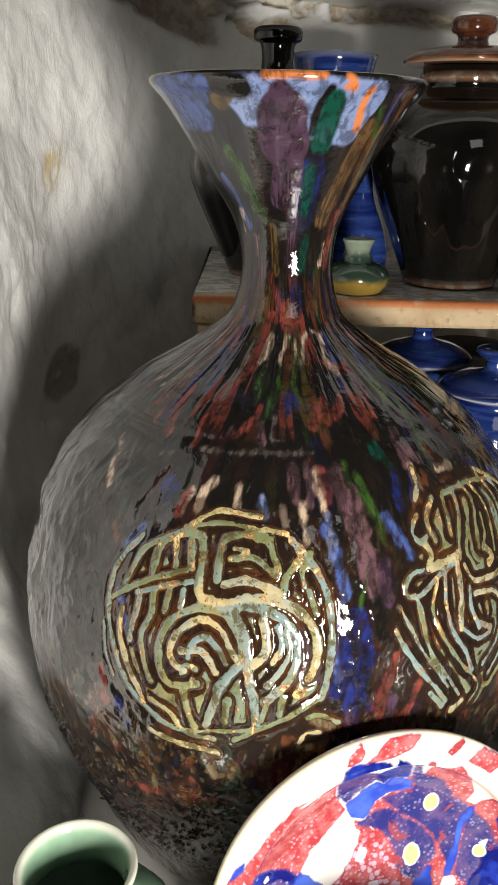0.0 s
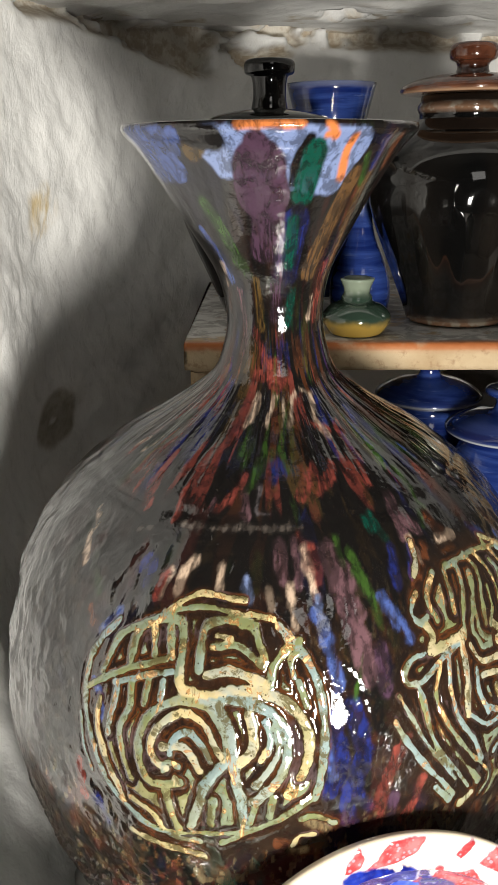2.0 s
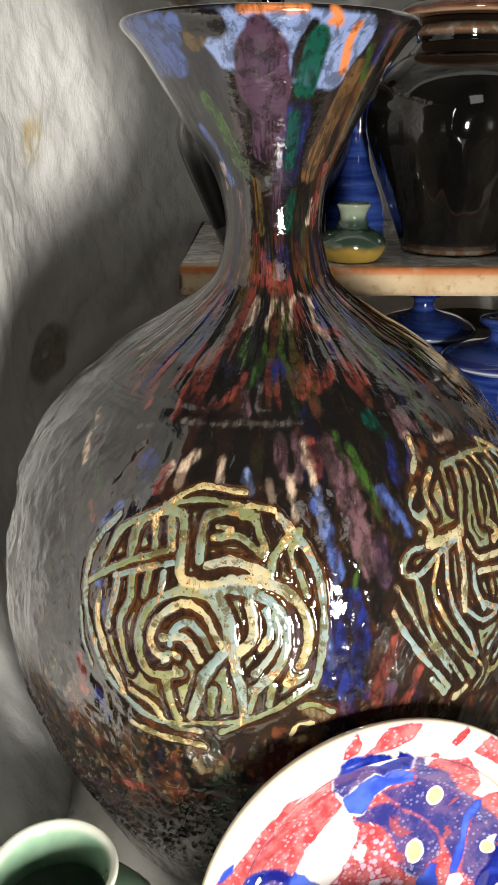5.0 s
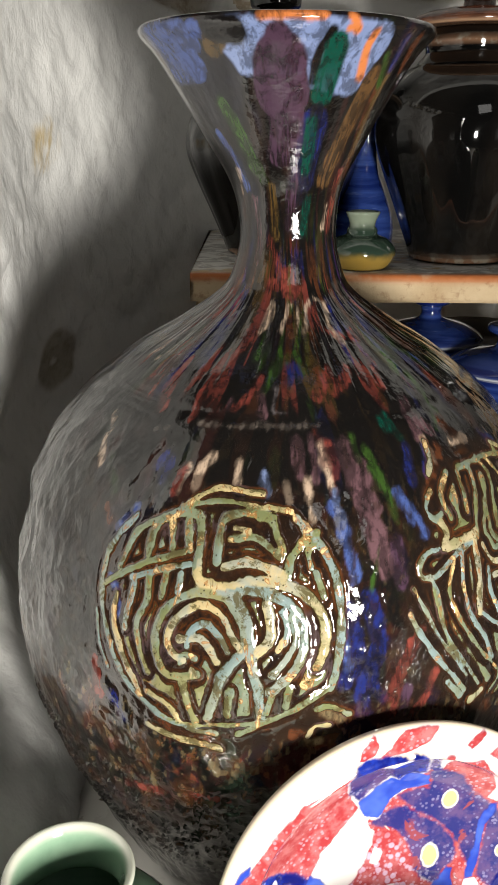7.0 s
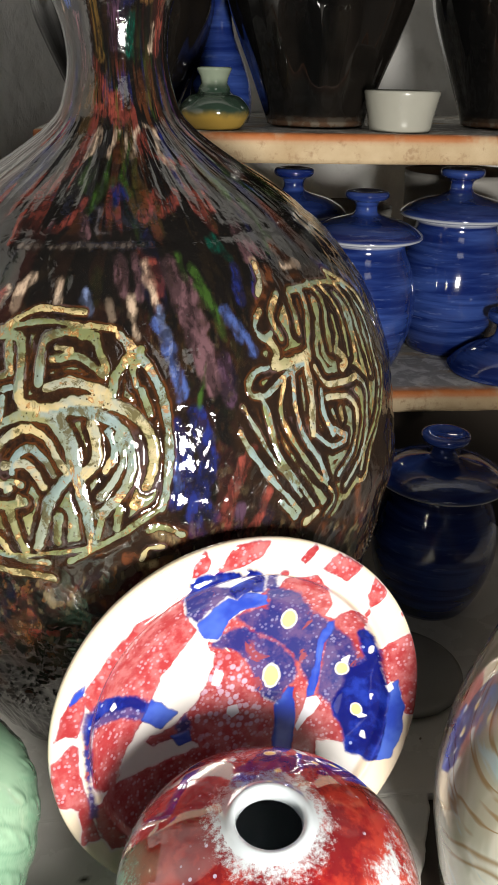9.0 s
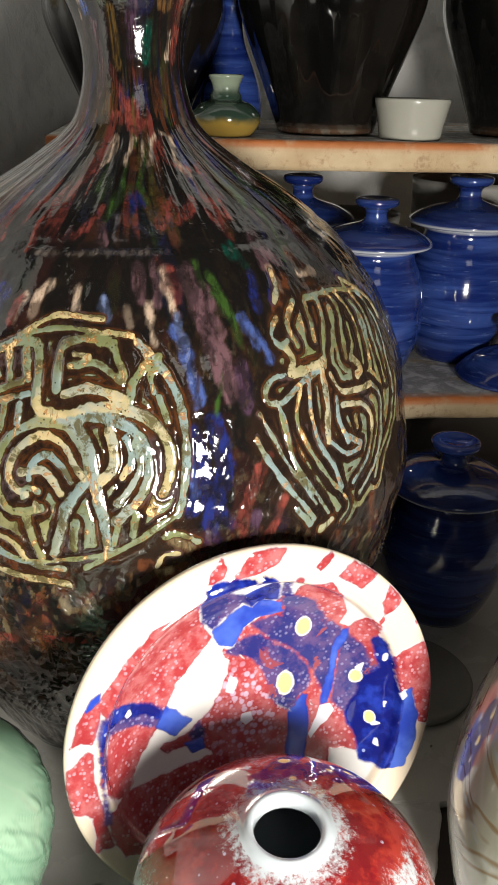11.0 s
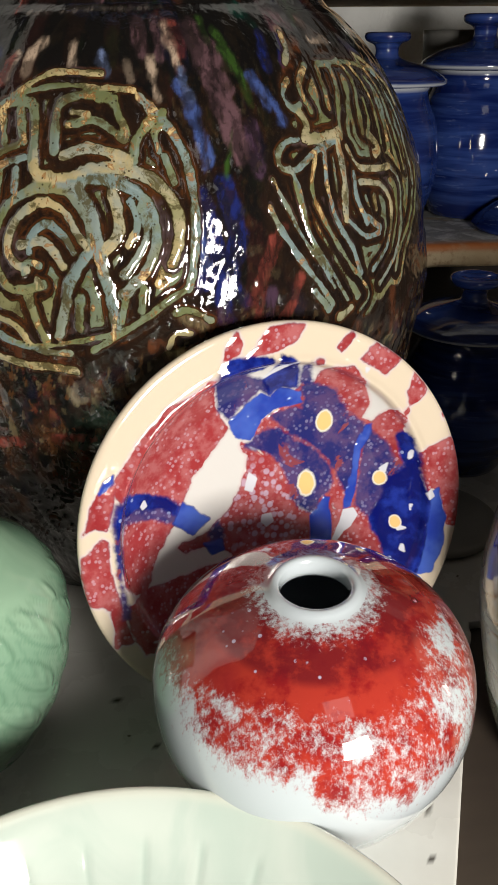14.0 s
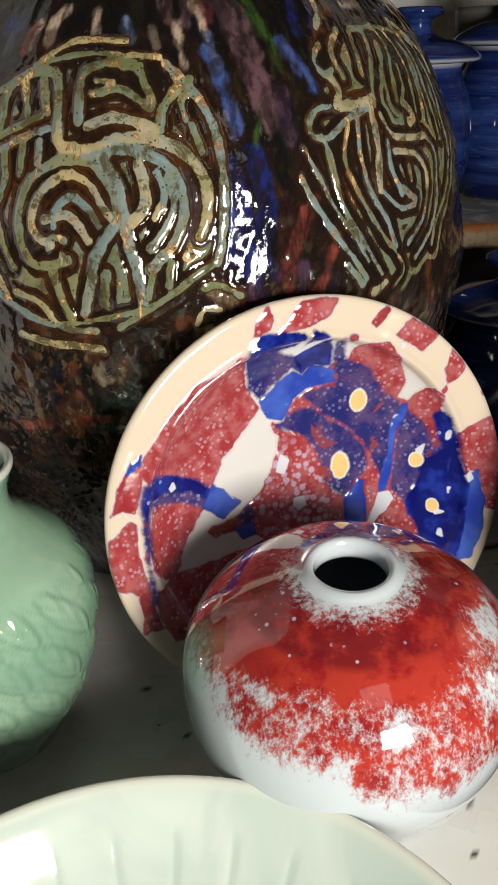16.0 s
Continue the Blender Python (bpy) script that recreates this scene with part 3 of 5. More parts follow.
def big_vase():
    p = spline(VASE_KEYS, 660)
    r, z = np.maximum(p[:, :1], 0.0), p[:, 1:]
    deg = np.concatenate([np.linspace(-105, 105, 720), np.linspace(105, 255, 62)[1:-1]])[None, :]
    r2, z2, d2 = r + 0 * deg, z + 0 * deg, deg + 0 * z
    outer = (np.arange(len(z)) < np.argmax(z[:, 0]))[:, None]
    mm = z2 * 1000
    g = Glaze(d2, np.where(outer, mm, 1e4), r2)
    # streaks that run down the shoulder and the neck
    tone = fbm(d2 * 0.22, mm * 0.012, 117)
    high = smooth(mm, 352, 372)
    for lo, colour, seed in ((0.58, RUST, 121), (0.61, CORAL, 123), (0.63, LEAF, 127), (0.62, COBALT, 131), (0.60, OCHRE, 141)):
        f = fbm(d2 * (0.15 + 0.012 * (seed % 7)) + 2.5 * (fbm(d2 * 0.06, mm * 0.02, seed + 2, 2) - 0.4), mm * 0.024, seed, 4) * 1.03
        a = (smooth(f, lo, lo + 0.05) * (0.12 + 0.85 * high * smooth(mm, 460, 415)) * smooth(mm, 60, 110))[..., None] * 0.62
        g.base = g.base * (1 - a) + np.array(colour) * a
    # rough brown mottling low on the body
    low = smooth(mm, 215, 175)[..., None] * smooth(fbm(d2 * 0.22 + 3 * fbm(d2 * 0.06, mm * 0.02, 149, 2), mm * 0.07, 151, 3), 0.46, 0.56)[..., None]
    g.base = g.base * (1 - 0.7 * low) + np.array((0.060, 0.024, 0.010)) * 0.7 * low
    # combed ridges, with the grey of caught reflections painted into their colour
    combed = fbm(d2 * 0.28 + 5 * fbm(d2 * 0.08, mm * 0.03, 153), mm * 0.075, 155, 2)
    comb = smooth(np.abs(np.sin(combed * 15)), 0.34, 0.08) * smooth(mm, 165, 130) * smooth(mm, 30, 60)
    g.base = g.base * (1 - 0.5 * comb[..., None]) + np.array((0.075, 0.062, 0.055)) * 0.5 * comb[..., None]
    # flecks of colour round and below the medallions
    for lo, colour, seed, sx, sz in ((0.60, CREAM, 201, 0.9, 0.16), (0.58, RUST, 203, 0.6, 0.12), (0.60, (0.24, 0.10, 0.03), 209, 1.0, 0.2), (0.61, CORAL, 211, 0.5, 0.10)):
        f = fbm(d2 * sx + 3 * fbm(d2 * 0.15, mm * 0.04, seed + 1), mm * sz, seed)
        a = (smooth(f, lo, lo + 0.03) * smooth(mm, 336, 315) * (0.2 + 0.8 * smooth(mm, 225, 195)) * smooth(mm, 110, 150))[..., None] * 0.22
        g.base = g.base * (1 - a) + np.array(colour) * a
    # dark body colour of the two medallions
    for c0, z0, a0, b0 in ((-13.0, 255, 26.0, 72), (42.0, 265, 24.0, 78)):
        inside = smooth(np.hypot((d2 - c0) / a0, (mm - z0) / b0) + 0.15 * (tone - 0.5), 1.0, 0.9)[..., None]
        g.base = g.base * (1 - inside) + np.array((0.016, 0.009, 0.006)) * inside
    ridge, daub = g.ridge, g.daub
    daub(SKY, 22, (-19, 546), (0, 546), (18, 546), (30, 542))
    daub(SKY, 15, (14, 535), (30, 533))
    daub(AZURE, 20, (-66, 552), (-48, 552))
    daub(SKY, 20, (-24, 552), (34, 550))
    daub(INK, 26, (-52, 525), (-40, 520), (-34, 535))
    daub(AZURE, 18, (-64, 541), (-47, 541))
    daub(COBALT, 15, (15, 512), (11, 480))
    daub((0.10, 0.052, 0.020), 11, (42, 535), (38, 500), (34, 480))
    ridge(PALE, 3.6, (-31.4, 307.5), (-34.7, 293.8), (-36.3, 280.3), (-35.6, 258.9), (-33.2, 238.6), (-30.8, 224.3), (-27.8, 213.7), (-22.9, 204.8), (-17.8, 198.8), (-12.9, 197))
    ridge(SAGE, 3.2, (-24.6, 311.5), (-30, 301.7), (-31.9, 287.4), (-32.7, 280.8))
    ridge(CREAM, 2.7, (-21.1, 318.2), (-15.8, 326), (-10.5, 326), (-6.5, 325.4))
    ridge(SAGE, 2.6, (-22.1, 316.5), (-16.4, 319.8), (-9.6, 320.3), (-4, 315))
    ridge(CREAM, 2.3, (-10.7, 320.6), (-5.7, 319.6), (-0.8, 318.4))
    ridge(SAGE, 4.4, (-27, 291.2), (-26.1, 307.6), (-22.9, 312.9), (-19.2, 314), (-17.7, 304.4), (-17.5, 288.5))
    ridge(SAGE, 3.8, (-23.5, 309), (-22.6, 296.2))
    ridge(SAGE, 4.0, (-20.5, 310.4), (-19.2, 296.9))
    ridge(SAGE, 2.7, (-27.4, 302.6), (-27.5, 293.7))
    ridge(SAGE, 4.0, (-13.9, 292.7), (-14, 300.6), (-13.6, 312.8), (-10, 316.6), (-5.1, 314.9), (-3.4, 307.7), (-2.3, 300.3))
    ridge(SAGE, 3.4, (-12, 303.8), (-8, 305.9), (-5.3, 302.5), (-2.8, 297.7))
    ridge(CREAM, 2.7, (-11.2, 309.5), (-8.6, 308.3))
    ridge(PALE, 4.2, (0.2, 315.6), (5.1, 299.9), (6.9, 286.4), (7.5, 269.5), (7.3, 251.9), (6.5, 236.7), (5.8, 228.8))
    ridge(SAGE, 4.0, (-1.3, 288.6), (-0.8, 297.7), (1.2, 304), (3.8, 308.8))
    ridge(SAGE, 2.9, (2.6, 292.4), (2.2, 300.2), (3.7, 304.6))
    ridge(SAGE, 3.2, (3.5, 289.7), (4.6, 278.6))
    ridge(SAGE, 2.9, (-36, 267.4), (-31.2, 279), (-25.6, 288.8), (-20.2, 295.3))
    ridge(PALE, 2.9, (-29.8, 276.7), (-24.2, 284.6), (-18.9, 289.8))
    ridge(CREAM, 4.9, (-17.4, 292.7), (-16.6, 282), (-12.3, 280.7), (-6.6, 286.1), (-1.8, 284), (2, 278.4), (4.7, 267.3), (4.8, 252.5), (3.6, 242.1))
    ridge(CREAM, 4.2, (-12.6, 290.5), (-8.7, 294.3), (-4.7, 291.5), (-1.6, 288.6))
    ridge(PALE, 4.7, (-13.3, 277.6), (-7.5, 281.1), (-2.7, 277.6), (0.6, 267.7), (1.4, 253.1), (0, 240.9), (-2.7, 231.2), (-4, 227.7))
    ridge(SAGE, 3.6, (-26.3, 280.2), (-26, 268.6), (-27.6, 254.7), (-26.7, 239.5), (-24.9, 227.8))
    ridge(SAGE, 3.2, (-22.9, 282.6), (-23.5, 270.5))
    ridge(PALE, 3.8, (-20.2, 284.3), (-20.4, 275))
    ridge(CREAM, 3.8, (-32.4, 265.6), (-32.5, 252.7), (-30.9, 238.1), (-28.3, 223.9), (-26.1, 212.2))
    ridge(PALE, 3.6, (-29, 275), (-29.6, 259), (-29.9, 249.2))
    ridge(SAGE, 4.4, (-16.1, 231.6), (-20.6, 228.7), (-23.3, 239.5), (-23.6, 255.2), (-21.3, 268.3), (-17.3, 276), (-13.2, 276.4), (-10.2, 270.5), (-8.7, 260.7), (-8.1, 251.9))
    ridge(CREAM, 4.0, (-18.6, 238.6), (-21.3, 244.6), (-21.3, 255.5), (-19.1, 265.2), (-15.6, 270.5), (-12.6, 266.6), (-10.5, 257.1), (-8.6, 248.7))
    ridge(PALE, 3.6, (-18.2, 246.9), (-17.6, 255), (-15.4, 260.3), (-12.9, 256.1), (-11.1, 247.8))
    ridge(CREAM, 4.4, (-19.3, 249.9), (-16.3, 252.8), (-14.3, 247.8), (-12.8, 240.8))
    ridge(SAGE, 2.9, (-16.6, 241), (-18.6, 242.8), (-19.1, 236.6))
    ridge(CREAM, 2.3, (-16.4, 230.4), (-17.1, 234.9), (-17.1, 229.9))
    ridge(PALE, 4.9, (-11.4, 274.9), (-9.3, 272.2), (-7.8, 263.9), (-7.2, 252.2))
    ridge(CREAM, 4.9, (-5, 273.6), (-4, 264.7), (-4.5, 254.3), (-6.3, 249.4))
    ridge(PALE, 3.6, (-2.2, 270.6), (-1.3, 262), (-1.7, 254.5))
    ridge(CREAM, 3.2, (-1.9, 256), (-2.8, 250.6))
    ridge(PALE, 4.9, (-7.2, 249.2), (-6.7, 236.9), (-5.8, 227.3), (-5.4, 210.1))
    ridge(PALE, 3.6, (-0.8, 267.8), (0.1, 257.6), (-1.3, 247), (-3.6, 237.5))
    ridge(PALE, 4.7, (-8.6, 248.7), (-11.8, 234.9), (-12.7, 224.4), (-14.3, 205.6))
    ridge(SAGE, 4.4, (-18.6, 227.1), (-17.6, 213.9), (-16.2, 204))
    ridge(SAGE, 4.9, (-10.4, 225.7), (-10.9, 211.5))
    ridge(SAGE, 3.4, (-3.6, 226.1), (-4.5, 214))
    ridge(SAGE, 4.0, (-0.9, 229.7), (-1.4, 219.6))
    ridge(SAGE, 3.4, (5.4, 228.9), (2.7, 224.5), (-0.9, 216.1), (-5.4, 206.5), (-9.1, 199.4))
    ridge(SAGE, 2.3, (-22.9, 204.8), (-17.8, 200.7), (-11, 204.1), (-5.4, 208.3))
    ridge(CREAM, 3.8, (-24.9, 215.5), (-21.2, 212.3), (-18.8, 201.7))
    ridge(CREAM, 4.2, (-24.8, 194.6), (-20, 190.3), (-15, 189.3), (-12.1, 187.5))
    ridge(SAGE, 3.4, (3.6, 217.5), (5.3, 218.8), (9, 212.1))
    ridge(CREAM, 2.7, (2.2, 199.5), (3.5, 206.8), (5.8, 206.2))
    ridge(PALE, 2.3, (-36.7, 252.6), (-35.5, 235.5), (-33.4, 220.7))
    ridge(PALE, 2.7, (19.8, 264.4), (22, 249.6), (24.9, 235), (28.1, 222.3), (30.6, 211.2))
    ridge(PALE, 2.5, (20.9, 277.1), (23.4, 261), (26.2, 243.7), (29.4, 227.9), (31.2, 219.4))
    ridge(SAGE, 2.5, (25, 275), (26.2, 259.3), (27.4, 242.8), (30.7, 226.8))
    ridge(PALE, 3.0, (35.7, 291.2), (29.8, 287.1), (25.5, 279.7), (22.8, 281.9), (22.7, 289.1), (24.8, 293.8), (27.2, 294.1))
    ridge(PALE, 2.5, (24.5, 281.1), (26.1, 268.5), (26.5, 252.9), (28.4, 238.7), (31.9, 222.2), (33.8, 211.3))
    ridge(SAGE, 2.5, (30.4, 286.8), (28.7, 272.9), (29.7, 256.9), (32.3, 242), (36, 225))
    ridge(PALE, 2.7, (32.4, 287.1), (31.8, 271), (32.8, 254.5), (35.6, 239.1), (37.5, 223.4))
    ridge(CREAM, 4.2, (36.6, 292.1), (36.3, 280.2), (35.7, 268.2), (35.2, 252.6))
    ridge(PALE, 2.7, (35.5, 252.4), (39.5, 242.1), (42.9, 242.2))
    ridge(CREAM, 3.0, (38.4, 288), (40.5, 277.3), (45.7, 275), (50, 274.7))
    ridge(PALE, 2.7, (50, 274.7), (52.6, 267.3), (52.3, 253.7), (50.3, 234.2), (46, 220.9), (42.3, 214.3))
    ridge(CREAM, 3.2, (39.7, 269.9), (44.8, 267.4), (47.9, 257.9), (47.1, 241.4))
    ridge(PALE, 2.7, (47.1, 241.4), (44.2, 230.2), (40.6, 223.5))
    ridge(PALE, 2.7, (38.6, 275.5), (38.4, 263), (39.8, 248.6))
    ridge(CREAM, 3.7, (42.5, 262.2), (43, 255.1))
    ridge(PALE, 3.2, (40, 251.8), (43.4, 245.2))
    ridge(CREAM, 4.2, (46.3, 292.2), (48.1, 284.5), (46.2, 282))
    ridge(CREAM, 4.2, (28.8, 307.5), (29.8, 300.1), (28.4, 293.6), (33.2, 294.1), (37.9, 295.9))
    ridge(PALE, 3.0, (28.9, 321.1), (26.4, 313.8), (28.1, 307.7), (29.8, 309.8))
    ridge(SAGE, 3.0, (34.8, 327.3), (31.1, 317.6), (32, 306.1))
    ridge(SAGE, 2.7, (37.9, 326.2), (37.5, 315), (36.6, 306.9))
    ridge(SAGE, 2.5, (42, 327.4), (41.3, 316.2), (38.8, 302.8), (37.6, 291.6))
    ridge(SAGE, 2.7, (45.7, 328.9), (47.5, 319.2), (45.2, 305.3), (44.5, 293.4))
    ridge(SAGE, 2.5, (48.7, 327.6), (51.6, 314.1), (51, 301.8), (49.7, 286.6))
    ridge(SAGE, 2.5, (54.5, 328.1), (57.6, 310.6), (56.4, 291.5), (56.2, 271))
    ridge(PALE, 2.2, (58.1, 323.3), (62.3, 304.3), (60.7, 281.2), (59, 261.2))
    ridge(SAGE, 2.7, (38.3, 327.4), (48.7, 327.6), (58.1, 323.3))
    ridge(CREAM, 3.7, (32.4, 341.5), (31.7, 333.7), (29.8, 328.8))
    ridge(CREAM, 3.0, (54.8, 331.1), (62.4, 317.7), (64.9, 304.2))
    ridge(CREAM, 3.7, (31.9, 202.4), (34.5, 206.8))
    ridge(PALE, 3.7, (26.9, 219.9), (29.6, 208.6))
    ridge(SAGE, 2.2, (58.5, 258.1), (55.4, 243), (50.6, 230.2), (48.1, 218.3))
    ridge(SAGE, 1.9, (36.3, 224.7), (39, 210.9), (36, 203.2))
    ridge(PALE, 2.5, (21.1, 256.3), (23.9, 242.1), (27, 226.7))
    ridge(SAGE, 1.9, (48.6, 309.5), (47.5, 297.7), (45.7, 291))
    daub(MAUVE, 5.9, (1, 334), (0.5, 347.4))
    daub(MAUVE, 4.7, (4.5, 332.6), (4.1, 349.5))
    daub(CORAL, 4.1, (5, 351.7), (7.1, 338.1), (7.4, 326.6))
    daub(COBALT, 7.1, (9.1, 272.4), (9.3, 251.8), (8.2, 230.3))
    daub(COBALT, 8.8, (12.1, 277), (14, 252.7), (11.4, 228.9), (11.4, 211.8))
    daub(AZURE, 5.3, (7.5, 321.9), (8.9, 304.5), (10.3, 285.9))
    daub(AZURE, 4.1, (21.5, 322.8), (23.8, 311.7), (24.7, 303.3))
    daub(MAUVE, 11.8, (13.6, 334.7), (13.9, 318.1), (15.7, 294.6))
    daub(MAUVE, 8.8, (11.4, 344.3), (12.4, 328))
    daub(PLUM, 7.6, (18.3, 301.4), (18.3, 282.5))
    daub(LEAF, 2.9, (16, 343.4), (17.9, 333.7), (19.4, 321.2), (19.5, 309.9))
    daub(LEAF, 1.8, (15.9, 307.5), (14, 290), (12.7, 281))
    daub(LEAF, 2.4, (13.9, 348.4), (14.1, 339.3))
    daub(CORAL, 5.9, (22, 253.4), (19.2, 240), (17.1, 225.2), (16.6, 208))
    daub(CORAL, 5.3, (24.3, 228.7), (22.1, 213.6), (20.1, 204.7))
    daub(PLUM, 5.9, (19.1, 223.5), (18.1, 204.9))
    daub(RUST, 5.9, (35.3, 339), (30.2, 326.4), (27.2, 317.7))
    daub(COBALT, 4.1, (32, 340.6), (29.3, 329.3))
    daub(BONE, 2.6, (32.7, 342.7), (31.5, 333.3))
    daub(BONE, 3.5, (40.8, 338.7), (45.2, 338.8))
    daub(COBALT, 3.5, (52.7, 338.2), (54.7, 332.3), (55.4, 328.7))
    daub(AZURE, 4.1, (61.6, 326.5), (66.7, 314.7))
    daub(COBALT, 7.6, (-30.6, 331.8), (-29.1, 334.9), (-28.9, 327.5))
    daub(AZURE, 4.7, (-32.2, 310), (-34.9, 298.4))
    daub(AZURE, 3.5, (-34.6, 273.4), (-32, 263.6), (-31.9, 254.1))
    daub(COBALT, 5.9, (-32.6, 204.1), (-30.5, 191.5))
    daub(RUST, 7.6, (-22.2, 201), (-18.2, 193.6), (-12.3, 190.6))
    daub(RUST, 7.1, (5, 212.8), (9.5, 205.7))
    daub(RUST, 7.1, (0.5, 200.8), (4.1, 194.4))
    daub(CREAM, 5.3, (5, 214.6), (7.7, 210.1))
    daub(CREAM, 4.1, (1.9, 194.9), (4.1, 196.4))
    daub(CORAL, 6.5, (-31.7, 136.7), (-25, 139.5))
    daub(CORAL, 5.3, (-17.7, 145.6), (-11.4, 147.3))
    daub(CORAL, 5.9, (-36.5, 220.8), (-35.5, 199.4))
    daub(LEAF, 4.7, (-44.3, 329.2), (-39.1, 316.3))
    daub(RUST, 4.1, (-39.6, 307.4), (-37.5, 300.5))
    daub(RUST, 8.8, (35.5, 194.5), (40.3, 167.3))
    daub(RUST, 7.6, (46.5, 210.3), (47, 184.3))
    daub(RUST, 6.5, (42.8, 342.9), (41.6, 348.8))
    daub(MAUVE, 5.9, (34.9, 351.7), (36.2, 346.2))
    daub(TEAL, 4.1, (25.3, 354.9), (26.3, 347.5))
    daub(RUST, 5.9, (9.5, 375.1), (11.9, 368.4))
    daub(LEAF, 2.6, (9, 403.1), (2, 386.3), (3.7, 377.5))
    daub(LEAF, 2.9, (-13.5, 390.6), (-14.1, 381.4))
    daub(LEAF, 2.9, (-3.7, 393.2), (-6.6, 377.5), (-9, 368.8))
    daub(LEAF, 3.5, (56.1, 386.4), (40.1, 374.6))
    daub(LEAF, 2.9, (43.7, 371.1), (42.3, 353.7))
    daub(COBALT, 4.1, (31.6, 407.3), (26.9, 394.2))
    daub(COBALT, 3.5, (-2.4, 377.5), (1.6, 375.4))
    daub(COBALT, 2.9, (51.1, 376.7), (52, 372.3))
    daub(BONE, 2.6, (-13.9, 405.8), (-17.5, 392.7))
    daub(BONE, 2.1, (-1, 406), (-5.2, 393.2))
    daub(BONE, 2.1, (11.8, 405.7), (6.9, 393.1))
    daub(BONE, 2.1, (27.1, 404.8), (22, 394.7), (24.1, 388.1))
    daub(MAUVE, 3.5, (-10.4, 366.5), (-8, 358.1))
    daub(MAUVE, 2.6, (-18.8, 358.9), (-18.4, 363.5))
    daub((0.11, 0.095, 0.10), 1.6, (-5.5, 369), (-5.5, 359.3), (-1.7, 359.4))
    daub(RUST, 4.1, (-42.9, 400.6), (-48.1, 397))
    daub(CORAL, 4.7, (-56.1, 407.9), (-52.7, 396.3))
    daub(CORAL, 3.5, (-6.9, 424.4), (-3.5, 411.7))
    daub(CORAL, 6.5, (-17.5, 417.6), (3.9, 414.7))
    daub(BONE, 2.6, (-49.9, 339.6), (-53.1, 347.6))
    daub(BONE, 3.5, (-46.9, 324.6), (-50.5, 336.4))
    daub(CORAL, 2.9, (-47.8, 370.4), (-45.2, 355.7))
    daub(SKY, 10.6, (-22.3, 550.1), (-17.3, 547.4), (-11, 553.7))
    daub(SKY, 12.5, (2.6, 554.8), (6.1, 543.1), (2.7, 548.4))
    daub(SKY, 13.1, (21.3, 551), (26.5, 540.3), (22.5, 531.9))
    daub(SKY, 9.4, (8.4, 554.8), (14.4, 554.8))
    daub(AZURE, 17.2, (-57.6, 558.6), (-59.2, 551.6), (-43.3, 553.6))
    daub(AZURE, 8.1, (-32.9, 554.5), (-37.2, 557.4))
    daub(OCHRE, 11.2, (-25.2, 556.8), (-32.4, 549.1))
    daub(BLACK, 13.1, (-29.7, 557), (-21.1, 555.3))
    daub(PLUM, 14.0, (-5.1, 552), (-5.5, 548.5))
    daub(PLUM, 29.0, (-4.6, 541), (-4.5, 533.6), (-3.5, 527))
    daub(PLUM, 19.0, (-2.9, 523.5), (-1.4, 508.5), (-3.8, 495.8))
    daub(BLACK, 5.0, (14.4, 554.8), (11.2, 545.7), (10.6, 532))
    daub(TEAL, 13.0, (17.8, 548.3), (17.2, 537.6), (16.3, 526.3))
    daub(ORANGE, 5.0, (-11, 562), (-0.6, 562), (10.2, 562))
    daub(ORANGE, 4.4, (20, 562), (23.5, 556.2))
    daub(ORANGE, 5.0, (31.7, 555.1), (31.4, 548.5), (34, 534.7))
    daub(ORANGE, 3.1, (20.2, 556.7), (22.4, 556.2))
    daub(LEAF, 8.1, (-37.7, 520.5), (-33.3, 505), (-29.4, 485.4))
    daub(LEAF, 4.4, (-27.6, 488.8), (-24.2, 478.7))
    daub(AZURE, 5.6, (-52.3, 504.4), (-45.6, 488.1), (-47.3, 474.3))
    daub(INK, 5.0, (-81.7, 529.3), (-69.8, 513.4))
    daub(INK, 8.1, (15.5, 517.4), (12.5, 492.3), (11, 468.5))
    daub(TEAL, 6.9, (13.2, 511.4), (13.8, 485.6))
    daub(TEAL, 4.4, (18.3, 468.3), (14.9, 447.8))
    daub(CORAL, 3.8, (50.3, 466.9), (50, 449.5))
    daub(BONE, 2.5, (45.3, 463.7), (40.6, 450.1))
    daub(RUST, 6.2, (50, 528.7), (52.8, 507), (64.2, 483.2))
    daub(OCHRE, 4.4, (52.7, 540.4), (53.1, 513.3), (57.2, 493.8))
    daub(CORAL, 5.0, (52.9, 483.9), (53.9, 459.7))
    daub(LEAF, 3.8, (44.3, 546), (49.6, 531.7))
    daub(COBALT, 4.4, (49.6, 554.4), (52.7, 540.4))
    daub(OCHRE, 4.4, (-16.7, 475.4), (-17.1, 444.5))
    daub(CORAL, 3.1, (-23.9, 444.3), (-6.6, 417.9))
    daub(RUST, 3.8, (-53.2, 477.5), (-59.7, 456.1))
    daub(BONE, 2.5, (-49.4, 484.5), (-55.8, 470.4))
    daub(MAUVE, 3.8, (-39, 467.8), (-36.6, 430))
    daub(RUST, 6.2, (57.8, 554.8), (63.7, 540.6))
    daub(PLUM, 5.6, (4.5, 485.7), (-1, 451.5))
    daub(BONE, 3, (-23.2, 333.3), (-23.7, 328.3), (-23.9, 322))
    daub(CORAL, 5, (-24.3, 331.7), (-24.7, 321.7))
    daub(BONE, 4, (-18.4, 338.9), (-20, 334.4), (-20.7, 327))
    daub(BONE, 4, (-12.3, 337.9), (-12, 329.1))
    daub(SKY, 3.4, (-6.7, 332.4), (-5.6, 326.2))
    daub(BONE, 2.8, (-1.6, 329.7), (-1.3, 323.2))
